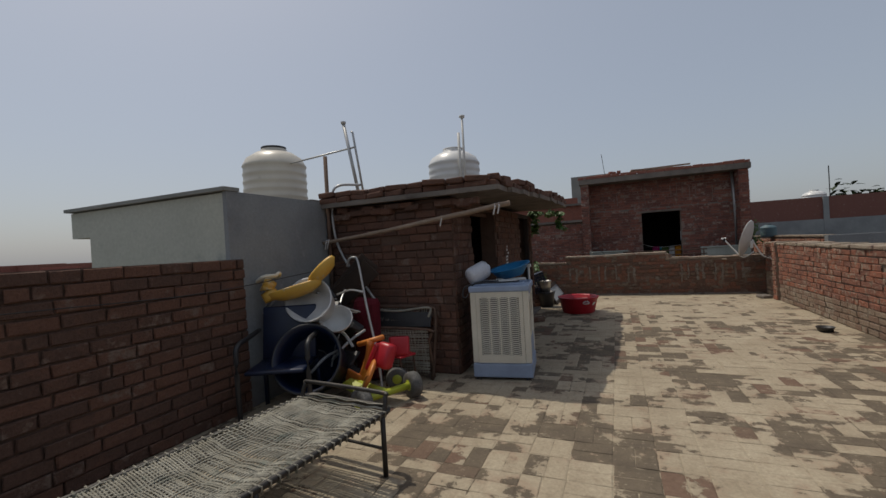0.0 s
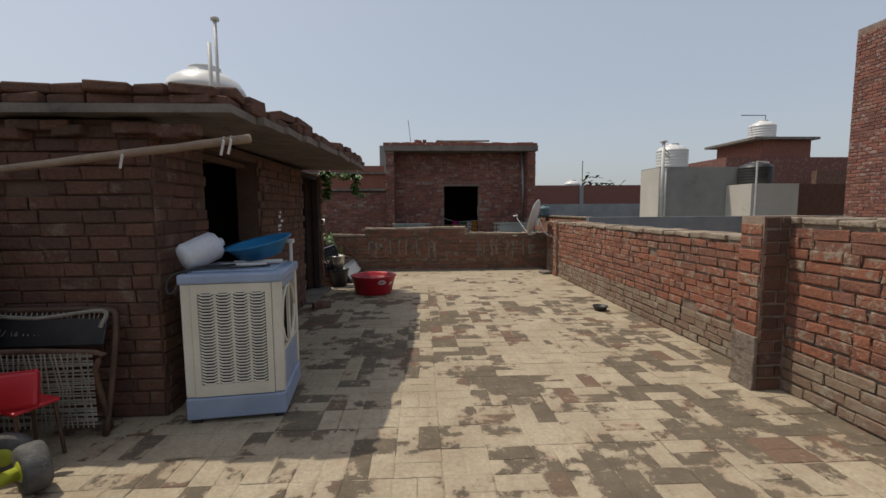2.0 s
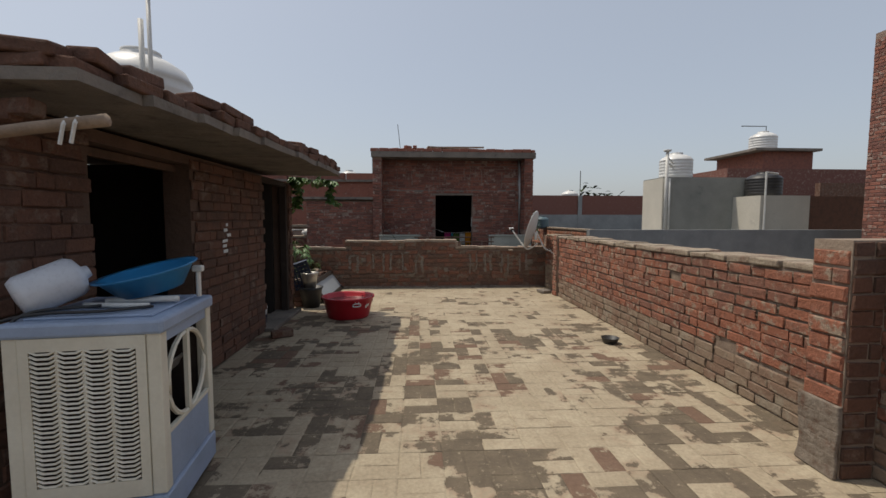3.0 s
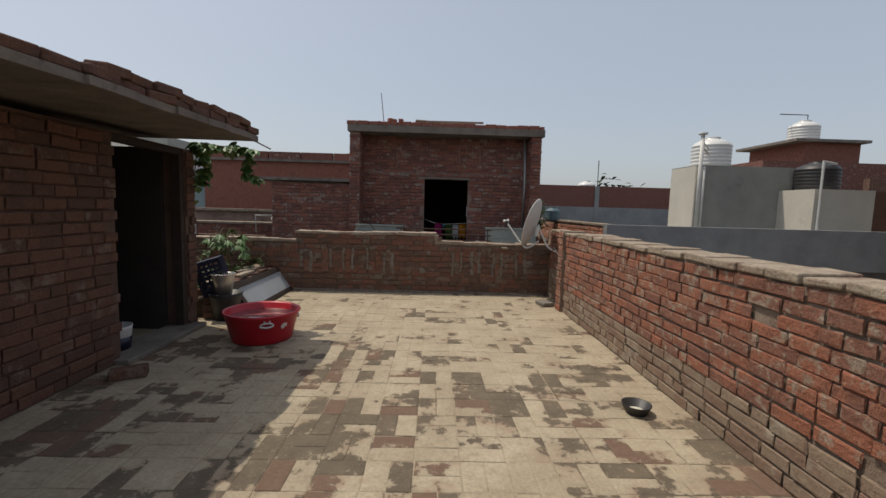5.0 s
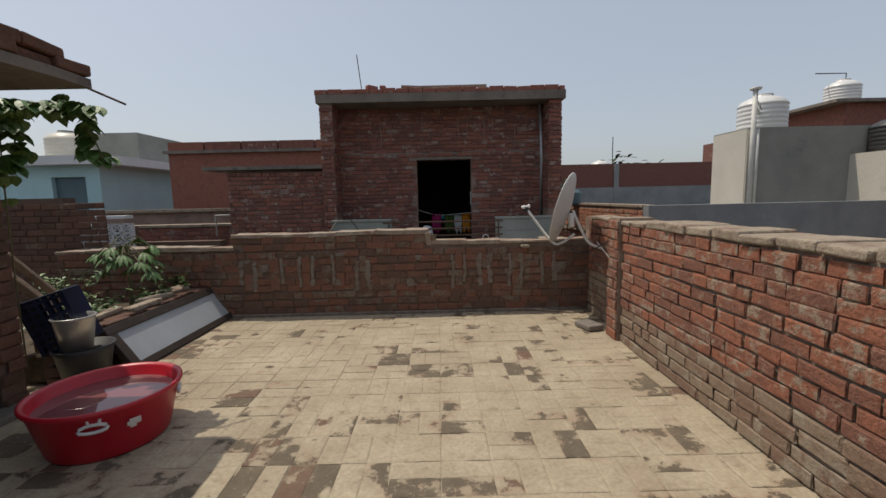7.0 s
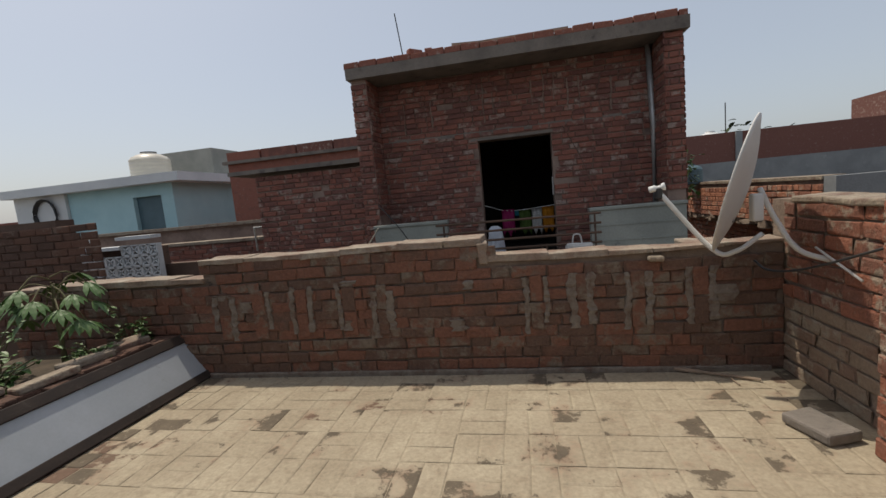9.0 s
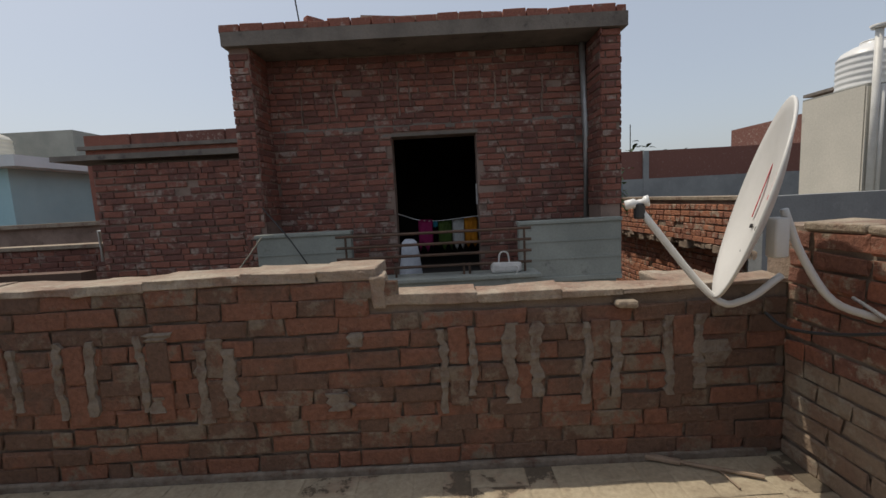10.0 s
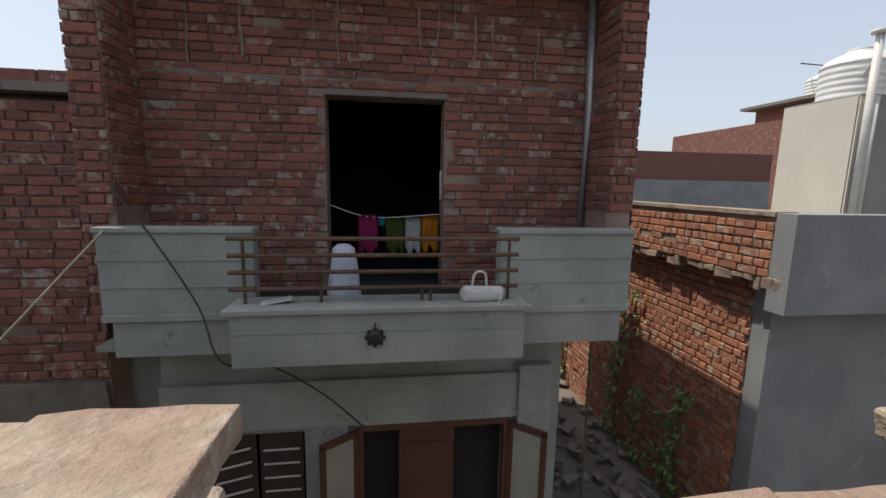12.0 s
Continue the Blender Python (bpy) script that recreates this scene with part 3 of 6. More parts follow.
def roof_slab(bm):
    # a slab in strips whose free edge wanders
    y = 3.88
    while y < 8.17:
        e = -1.02 + 0.17 * min(1.0, (y - 3.88) / 1.6) + rng.uniform(-0.02, 0.02)
        l = min(0.37, 8.19 - y)
        m4 = ROOF @ pose((-3.2 + e) / 2, y - 3.88 + l / 2, 0.025)
        box(bm, None, (e + 3.2, l, 0.05), m=m4)
        y += l


roof = structure(made("roof_slab", "concrete", roof_slab, rough_edge=0.012), "rough concrete roof slab with a ragged brick edge", "roof")


def ragged_course(bm):
    """Two uneven courses of loose-laid brick along the free edge, one and a half along the front."""
    for row, keep in ((0, 0.98), (1, 0.90)):
        y = 3.9 + 0.1 * row
        while y < 8.02:
            l = rng.uniform(0.2, 0.25)
            e = -1.05 + 0.17 * min(1.0, (y - 3.88) / 1.6)
            if rng.random() < keep and not (row and 5.2 < y < 5.9):
                box(bm, None, (0.13, l - 0.012, 0.060), m=ROOF @ pose(e - 0.05 + rng.uniform(-0.025, 0.02), y - 3.88 + l / 2, 0.081 + 0.061 * row + rng.uniform(-0.003, 0.003), rng.uniform(-4, 4), rng.uniform(-5, 5), rng.uniform(-7, 7)), bevel=0.01)
            y += l
        x = -3.05
        while x < -1.15:
            l = rng.uniform(0.17, 0.26)
            if rng.random() < keep:
                box(bm, None, (l - 0.012, 0.13, 0.056), m=ROOF @ pose(x + l / 2, 0.07 + rng.uniform(-0.025, 0.03), 0.079 + 0.056 * row, rng.uniform(-5, 5), rng.uniform(-4, 4), rng.uniform(-8, 8)), bevel=0.012)
            x += l


made("edge_brick_course", "brick_dark", ragged_course, parent=roof, rough_edge=0.015)


def loose_under(bm):
    for _ in range(15):
        x = rng.uniform(-2.9, -1.3)
        box(bm, (x, RF - 0.035, rng.uniform(1.68, 1.77)), (rng.uniform(0.12, 0.23), 0.07, 0.06), rz=rng.uniform(-8, 8), bevel=0.012)


made("corbel_bricks", "brick_dark", loose_under, parent=room_front, rough_edge=0.02)

# ---- neighbours ----
# the cream and grey block against the boundary
block = structure(made("neighbour_block", "cream", lambda bm: (span(bm, -4.95, -3.08, 2.66, 4.0, GROUND, 1.86), span(bm, -5.25, -4.95, 2.66, 4.0, 1.6, 1.86))), "cream rendered block of the next house", "house")
made("grey_face", "plaster_blue", lambda bm: span(bm, -3.078, -3.03, 2.655, RF, 0.0, 1.87), parent=block, label="unpainted blue-grey cement face")
made("coping", "plaster", lambda bm: span(bm, -5.3, -3.02, 2.62, 2.78, 1.872, 1.905), parent=block)

# the brick house across the lane
HX0, HX1, HF, HP = -0.92, 3.19, 13.5, 13.06
WIN = (0.685, 1.675, 0.27, 1.935)
house = structure(made("house_opposite", "mortar_house", lambda bm: (
    panel_boxes(bm, True, HX0 + 0.22, HX1 - 0.22, 0.3, 2.95, HF + 0.01, HF + 0.24, [WIN]),
    span(bm, HX0 + 0.01, HX0 + 0.22, HP + 0.01, 17.5, 0.25, 2.9), span(bm, HX1 - 0.22, HX1 - 0.01, HP + 0.01, 17.5, 0.25, 2.9),
    span(bm, HX0 + 0.22, HX1 - 0.22, 17.3, 17.5, 0.3, 2.9))), "two-storey unplastered brick house with a cement balcony", "house")
# Floor and back wall near-black: the room's shade is put into their colour.
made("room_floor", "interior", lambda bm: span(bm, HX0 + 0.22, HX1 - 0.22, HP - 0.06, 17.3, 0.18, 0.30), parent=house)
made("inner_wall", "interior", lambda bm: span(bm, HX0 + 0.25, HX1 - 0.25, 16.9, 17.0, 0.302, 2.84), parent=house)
made("roof", "concrete", lambda bm: (span(bm, HX0 - 0.03, HX1 + 0.05, HP - 0.06, 17.6, 2.86, 3.0)), parent=house, rough_edge=0.008)


def house_edge(bm):
    x = HX0 - 0.05
    while x < HX1:
        l = rng.uniform(0.21, 0.25)
        span(bm, x, min(x + l - 0.012, HX1 + 0.04), HP - 0.04, HP + 0.08, 3.002, 3.08 + rng.uniform(-0.012, 0.01), bevel=0.008)
        x += l
    for _ in range(26):
        box(bm, (rng.uniform(-0.5, 0.35), rng.uniform(13.2, 13.8), 3.03 + rng.uniform(0, 0.14)), (0.2, 0.1, 0.07), rz=rng.uniform(0, 180), bevel=0.012)


made("roof_edge_course", "brick_house", house_edge, parent=house, rough_edge=0.008)
made("roof_sheets", "wood", lambda bm: (box(bm, None, (1.5, 0.5, 0.03), m=pose(1.2, 13.5, 3.13, 0, 2, 5)), box(bm, None, (1.3, 0.04, 0.04), m=pose(1.3, 13.3, 3.16, 0, -1, 3))), parent=house)
made("aerial", "dark_steel", lambda bm: tube(bm, [(-0.22, 13.4, 3.0), (-0.30, 13.4, 3.75)], 0.008, 6), parent=house)
made("lintel", "concrete", lambda bm: (span(bm, 0.58, 1.77, HF - 0.012, HF + 0.2, 1.938, 1.972), span(bm, HX0 + 0.24, HX1 - 0.24, HF - 0.008, HF + 0.01, 2.02, 2.08)), parent=house, rough_edge=0.006)
def house_streaks(bm):
    """Thin lime streaks down the upper brickwork."""
    r = random.Random(43)
    for x in (-0.35, -0.02, 0.05, 0.62, 0.82, 0.95, 1.18, 1.42, 1.62, 1.76, 1.95, 2.05, 2.5):
        z = r.uniform(2.1, 2.4)
        jagged_strip(bm, x + r.uniform(-0.05, 0.05), z, r.uniform(2.55, 2.78), r.uniform(0.012, 0.03), r, HF - 0.009)


made("lime_streak", "mortar_house", house_streaks, parent=house)
made("drain_pipe", "galv", lambda bm: tube(bm, [(2.94, HF - 0.05, 0.8), (2.94, HF - 0.05, 1.9), (2.91, HF - 0.05, 2.9)], 0.034, 10), parent=house, smooth=True)
made("light_tubes", "cloth_white", lambda bm: span(bm, 1.66, 1.70, 13.62, 13.66, 1.1, 1.35), parent=house)


def balcony(bm):
    for a, b in ((HX0 + 0.24, 0.32), (2.11, HX1)):
        span(bm, a, b, 12.9, 13.02, 0.38, 0.98)
        span(bm, a - 0.01, b + 0.01, 12.88, 13.04, 0.982, 1.02, bevel=0.006)
        span(bm, a - 0.005, b + 0.005, 12.885, 12.9, 0.36, 0.41, bevel=0.004)
        for z in (0.60, 0.79):
            span(bm, a, b, 12.892, 12.899, z, z + 0.012)
        span(bm, a + 0.05, b - 0.05, 12.91, 13.02, 0.1, 0.379)
    span(bm, 0.3, 2.13, 12.905, 13.02, 0.12, 0.36)
    span(bm, 0.24, 2.22, 12.60, 12.9, 0.12, 0.48)
    span(bm, 0.2, 2.26, 12.57, 12.92, 0.482, 0.52, bevel=0.006)
    span(bm, 0.24, 2.22, 12.594, 12.60, 0.35, 0.36)
    span(bm, 0.32, 2.11, 12.92, 13.5, 0.26, 0.302)


made("balcony", "plaster_green", balcony, parent=house, label="grey-green grooved cement balcony front")
made("balcony_rail", "rust", lambda bm: ([tube(bm, [(0.2, 12.74, z), (2.2, 12.74, z)], 0.016, 6) for z in (0.62, 0.735, 0.85, 0.965)],
     [tube(bm, [(x, 12.74, 0.5), (x, 12.74, 0.98)], 0.012, 6) for x in (0.30, 2.13)], [tube(bm, [(x, 12.74, 0.5), (x, 12.74, 0.64)], 0.012, 6) for x in (0.8, 1.5, 1.56)]), parent=house)
LOWDOOR = (1.0, 2.35, GROUND, -0.74)
LOWGATE = (-0.25, 0.55, GROUND, -0.78)
made("lower_wall", "plaster_green", lambda bm: (panel_boxes(bm, True, -0.55, 2.72, GROUND, 0.1, 13.3, 13.5, [LOWDOOR, LOWGATE]),
     span(bm, -0.55, 2.5, 13.24, 13.3, -0.72, -0.3), span(bm, 0.6, 0.92, 13.26, 13.3, GROUND, -0.722), span(bm, 2.42, 2.72, 13.2, 13.3, GROUND, -0.22),
     [span(bm, 2.42, 2.72, 13.193, 13.2, z, z + 0.012) for z in (-2.2, -1.7, -1.2, -0.7)],
     [span(bm, 0.6, 0.92, 13.253, 13.26, z, z + 0.012) for z in (-2.2, -1.8, -1.4, -1.0)],
     span(bm, 0.96, 2.4, 13.26, 13.3, -0.74, -0.723), span(bm, HX0, HX1 - 0.25, 13.52, 17.5, GROUND, 0.17)), parent=house, label="ground-floor front in grey cement")
made("lower_eaves", "plaster", lambda bm: span(bm, HX0 + 0.1, 2.95, 13.02, 13.5, 0.10, 0.14), parent=house)


def lower_door(bm):
    span(bm, 0.99, 2.36, 13.262, 13.33, -0.80, -0.745)
    for x in (1.0, 2.31):
        span(bm, x, x + 0.05, 13.262, 13.33, GROUND, -0.80)
    span(bm, 1.36, 1.86, 13.30, 13.34, GROUND, -0.80, bevel=0.006)
    span(bm, 1.40, 1.82, 13.29, 13.30, -2.0, -0.95, bevel=0.004)


made("lower_door", "wood_brown", lower_door, parent=house, label="red-brown double door with one leaf shut")


def shutter(bm, x0, ang):
    m0 = pose(x0, 13.26, 0, 0, 0, ang)
    for c, s in (((0.02, 0, -1.7), (0.05, 0.03, 1.85)), ((0.33, 0, -1.7), (0.05, 0.03, 1.85)), ((0.175, 0, -0.8), (0.36, 0.03, 0.06)), ((0.175, 0, -1.6), (0.36, 0.03, 0.06))):
        box(bm, None, s, m=m0 @ Matrix.Translation(c), bevel=0.004)


made("shutter", "wood_brown", lambda bm: (shutter(bm, 1.0, 215), shutter(bm, 2.36, -40)), parent=house)
made("shutter_pane", "shutter_glass", lambda bm: [box(bm, None, (0.27, 0.008, 1.75), m=pose(x, 13.26, 0, 0, 0, a) @ Matrix.Translation((0.175, 0, -1.7))) for x, a in ((1.0, 215), (2.36, -40))], parent=house)
made("gate", "wood_dark", lambda bm: (span(bm, -0.23, 0.14, 13.33, 13.36, GROUND, -0.80), span(bm, 0.17, 0.53, 13.32, 13.35, GROUND, -0.80)), parent=house, label="dark slatted gate")
made("gate_slat", "cloth_white", lambda bm: [box(bm, None, (0.3, 0.012, 0.014), m=pose(x, 13.318, -0.95 - 0.13 * k, 0, t, 0)) for k in range(12) for x, t in ((-0.05, -12), (0.35, 0))], parent=house)
# Near-black sheet behind gate and door paints in the shade of unlit rooms.
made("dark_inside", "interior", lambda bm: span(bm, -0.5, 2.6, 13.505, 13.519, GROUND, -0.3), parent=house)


def ornament(bm):
    lathe(bm, [(0.0, 0.03), (0.03, 0.028), (0.055, 0.012), (0.06, 0.0)], m=pose(1.17, 12.594, 0.31, 90, 0, 0), n=16)
    for a in range(8):
        box(bm, (1.17 + 0.06 * math.cos(a * 0.785), 12.585, 0.31 + 0.06 * math.sin(a * 0.785)), (0.022, 0.012, 0.022), bevel=0.004)
    tube(bm, [(1.17, 12.585, 0.37), (1.17, 12.585, 0.41)], 0.006, 6)


made("round_ornament", "black", ornament, parent=house)

for nm in ("balcony", "balcony_rail", "lower_wall", "lower_eaves", "lower_door", "shutter", "shutter_pane", "gate", "gate_slat", "dark_inside", "round_ornament"):
    bpy.data.objects[nm].location = (-0.07, 0, -0.115)

# brick wall with a slab beside the house
side_wall = structure(made("neighbour_wall", "mortar_house", lambda bm: span(bm, -2.62, HX0 - 0.005, 13.21, 13.44, GROUND, 1.75)), "rough red brick wall with a thin slab on top", "wall")
made("slab", "concrete", lambda bm: span(bm, -3.0, HX0 - 0.01, 13.12, 14.6, 1.80, 1.86), parent=side_wall, rough_edge=0.012)
made("band", "concrete", lambda bm: span(bm, -2.6, HX0 - 0.01, 13.17, 13.2, -0.62, -0.3), parent=side_wall, rough_edge=0.03)


def far_house(name, mat, x0, x1, y0, y1, z1, label, parapet=0.0, z0=None, openings=(), inset="interior"):
    z0 = GROUND if z0 is None else z0
    ob = structure(made(name, mat, lambda bm: (panel_boxes(bm, True, x0, x1, z0, z1, y0, y0 + 0.2, openings), span(bm, x0, x0 + 0.2, y0 + 0.2, y1, z0, z1), span(bm, x1 - 0.2, x1, y0 + 0.2, y1, z0, z1),
                        span(bm, x0 + 0.2, x1 - 0.2, y1 - 0.2, y1, z0, z1))), label, "house")
    made("roof", "concrete", lambda bm: span(bm, x0 + 0.2, x1 - 0.2, y0 + 0.2, y1 - 0.2, z1 - 0.45 - parapet, z1 - 0.3 - parapet), parent=ob)
    if openings:
        # Sheet behind each opening; by default its near-black colour stands for unlit inside.
        made("dark_inside", inset, lambda bm: [span(bm, h[0], h[1], y0 + 0.14, y0 + 0.19, h[2], h[3]) for h in openings], parent=ob)
    return ob


# low walls behind the end wall
low_a = structure(made("low_wall", "mortar_house", lambda bm: (span(bm, -9, -2.7, 14.2, 14.4, GROUND, 0.78), span(bm, -12, -2.7, 16.0, 16.2, GROUND, 1.05))), "low brick yard walls", "wall")
made("coping", "cap", lambda bm: (span(bm, -9, -2.7, 14.15, 14.45, 0.782, 0.83), span(bm, -12, -2.7, 15.9, 16.3, 1.052, 1.12)), parent=low_a, rough_edge=0.01)
notched = far_house("brick_house_notched", "brick_house", -6.6, -1.0, 18.0, 23.0, 2.75, "brick house with a notched parapet")
made("parapet_block", "brick_house", lambda bm: [span(bm, -6.6 + k * 1.05, -6.6 + k * 1.05 + 1.0, 18.0, 18.2, 2.752, 2.98) for k in range(5)], parent=notched)
made("ledge", "concrete", lambda bm: span(bm, -6.7, -1.0, 17.9, 18.0, 2.66, 2.74), parent=notched)
bluehouse = far_house("blue_house", "skyblue", -12.5, -8.5, 19.0, 24.0, 2.95, "pale blue house with a white roof slab", openings=[(-10.0, -8.95, -1.0, 2.6)], inset="teal_door")
made("white_gable", "white_paint", lambda bm: span(bm, -14.6, -12.502, 18.9, 24.0, GROUND, 3.0), parent=bluehouse)
made("roof_slab", "white_paint", lambda bm: span(bm, -14.7, -7.9, 18.6, 24.2, 2.952, 3.22), parent=bluehouse)
made("upper_room", "plaster", lambda bm: span(bm, -11.6, -9.3, 22.0, 25.0, 3.222, 4.4), parent=bluehouse)
made("hose_coil", "black", lambda bm: [tube(bm, [(-13.3 + (0.42 + 0.02 * k) * math.cos(a * 0.4), 18.86 - 0.03 * k, 2.3 + (0.5 + 0.02 * k) * math.sin(a * 0.4)) for a in range(16)], 0.03, 6, closed=True) for k in range(3)], parent=bluehouse)
bluehouse.location = (-0.9, 0, -0.45)
greyhouse = far_house("grey_house", "plaster", -9.0, -7.2, 24.5, 28.0, 3.4, "grey rendered house in the distance")
far_house("brick_house_low", "brick_house", -16, -6.6, 26.5, 34, 2.4, "long low brick house in the distance")
westwall = structure(made("neighbour_brick_wall", "mortar_dark", lambda bm: span(bm, -6.0, -3.85, 11.3, 11.5, GROUND, 1.35)), "dark brick wall of the next yard", "wall")


def jali(bm):
    """Pierced blocks in a grid."""
    for x0, x1, z1 in ((-6.05, -5.25, 0.93), (-5.23, -4.75, 1.04), (-4.73, -4.12, 0.90), (-4.10, -3.55, 1.04)):
        z = 0.32
        while z < z1 - 0.1:
            x = x0
            while x < x1 - 0.05:
                c, w = (x + 0.08, 12.6, z + 0.08), 0.155
                for dx, dz, sx, sz in ((-0.07, 0, 0.018, w), (0.07, 0, 0.018, w), (0, -0.07, w, 0.018), (0, 0.07, w, 0.018)):
                    box(bm, (c[0] + dx, c[1], c[2] + dz), (sx, 0.09, sz))
                for a in (45, 135):
                    box(bm, None, (0.2, 0.07, 0.02), m=pose(*c, 0, a, 0))
                x += 0.16
            z += 0.16
        span(bm, x0 - 0.03, x1 + 0.03, 12.52, 12.72, z1, z1 + 0.05)


structure(made("jali_parapet", "white_paint", jali), "white pierced block parapet with caps", "parapet")
bpy.data.objects["jali_parapet"].location = (-0.6, 0.2, -0.02)
made("jali_back", "mortar_dark", lambda bm: span(bm, -6.1, -3.55, 12.68, 12.85, GROUND, 0.9), parent=bpy.data.objects["jali_parapet"])

# house on the other side of the lane
righthouse = structure(made("plastered_house", "plaster_blue", lambda bm: (span(bm, 4.70, 15, 13.0, 13.2, 0.12, 1.03), span(bm, 4.9, 15, 13.3, 13.5, GROUND, 0.3), span(bm, 4.95, 15, 13.2, 22, 0.10, 0.2))),
                       "grey plastered house with a deep parapet", "house")
alley = structure(made("alley_wall", "mortar", lambda bm: (span(bm, 4.91, 5.1, 13.5, 23, GROUND, 0.5), span(bm, 4.71, 4.91, 13.2, 23, 0.42, 1.0))), "sunlit rough brick side wall along the alley", "wall")
def rubble_ledge(bm):
    r = random.Random(47)
    y = 13.02
    while y < 23:
        l = r.uniform(0.08, 0.24)
        span(bm, 4.70 + r.uniform(-0.03, 0.03), 4.93, y, y + l - 0.01, 0.33 + r.uniform(-0.04, 0.03), 0.425, bevel=0.012)
        y += l


made("rubble_ledge", "mortar", rubble_ledge, parent=alley, rough_edge=0.025)
made("coping", "cap", lambda bm: span(bm, 4.68, 4.93, 13.2, 23, 1.0, 1.04), parent=alley, rough_edge=0.01)
tower = structure(made("stair_tower", "plaster", lambda bm: span(bm, 8.02, 11.2, 15.3, 16.5, 0.2, 2.65)), "plastered stair tower with one pale wall", "tower")
made("pale_wall", "white_wall", lambda bm: span(bm, 8.0, 8.018, 15.32, 16.48, 0.2, 2.62), parent=tower)
made("pale_corner", "white_wall", lambda bm: span(bm, 8.0, 8.25, 15.28, 15.3, 0.2, 2.6), parent=tower)
far_wall = structure(made("far_brick_wall", "brick_house", lambda bm: span(bm, 4.0, 15.5, 24.0, 24.2, 1.55, 2.55)), "long brick parapet in the distance", "wall")
made("grey_band", "plaster_blue", lambda bm: (span(bm, 4.0, 15.5, 23.95, 24.2, GROUND, 1.549), span(bm, 8.6, 8.8, 23.93, 23.99, 0.5, 2.55)), parent=far_wall)
pale_block = structure(made("pale_block", "white_wall", lambda bm: span(bm, 10.35, 11.9, 14.2, 16.0, 0.2, 2.02)), "patchy pale plastered block", "tower")
structure(made("brown_wall", "brick_dark", lambda bm: span(bm, 11.9, 18.0, 15.0, 15.3, 0.0, 2.05)), "dark brick wall of a roof terrace", "wall")
redhouse = far_house("red_brick_house", "brick_house", 17.2, 27.0, 26.5, 34, 4.6, "large red brick house with a roof room")
redhouse.location = (1.4, 0, -0.25)
made("roof_room", "brick_house", lambda bm: span(bm, 19.8, 23.0, 27.0, 31, 4.602, 5.7), parent=redhouse)
made("roof_room_slab", "concrete", lambda bm: span(bm, 19.0, 23.2, 26.6, 31.2, 5.702, 5.85), parent=redhouse)
tallwall = structure(made("tall_brick_house", "mortar_house", lambda bm: span(bm, 10.82, 17, 4.0, 11.7, GROUND, 5.6)), "tall unplastered brick house", "house")
creamhouse = far_house("cream_house", "white_wall", 27.5, 34, 27, 34, 4.4, "cream house in the distance", openings=[(28.6, 29.6, 3.0, 3.8)])
made("brick_storey", "brick_dark", lambda bm: span(bm, 22, 36, 24, 24.3, 1.0, 3.3), parent=creamhouse)
behind = far_house("grey_roof_room", "plaster", -2.2, -0.2, 25.0, 28.0, 4.8, "grey rendered roof room behind the brick house")
brickbehind = structure(made("brick_wall_behind", "mortar_dark", lambda bm: span(bm, -5.5, -2.7, 12.95, 13.15, GROUND, 0.6)), "brick yard wall", "wall")
# rows of roofs far off close the horizon
def skyline(bm):
    r = random.Random(5)
    for k in range(120):
        a = r.uniform(0, 2 * math.pi)
        d = r.uniform(48, 110)
        box(bm, (d * math.cos(a), d * math.sin(a), r.uniform(-1.0, 0.2)), (r.uniform(6, 14), r.uniform(6, 14), r.uniform(3.4, 6.0)), rz=r.choice((0, 0, 90, 10)))


tagged(structure(made("backdrop", "brick_house", skyline), "rows of low brick roofs far off", "skyline"), kind="structure")


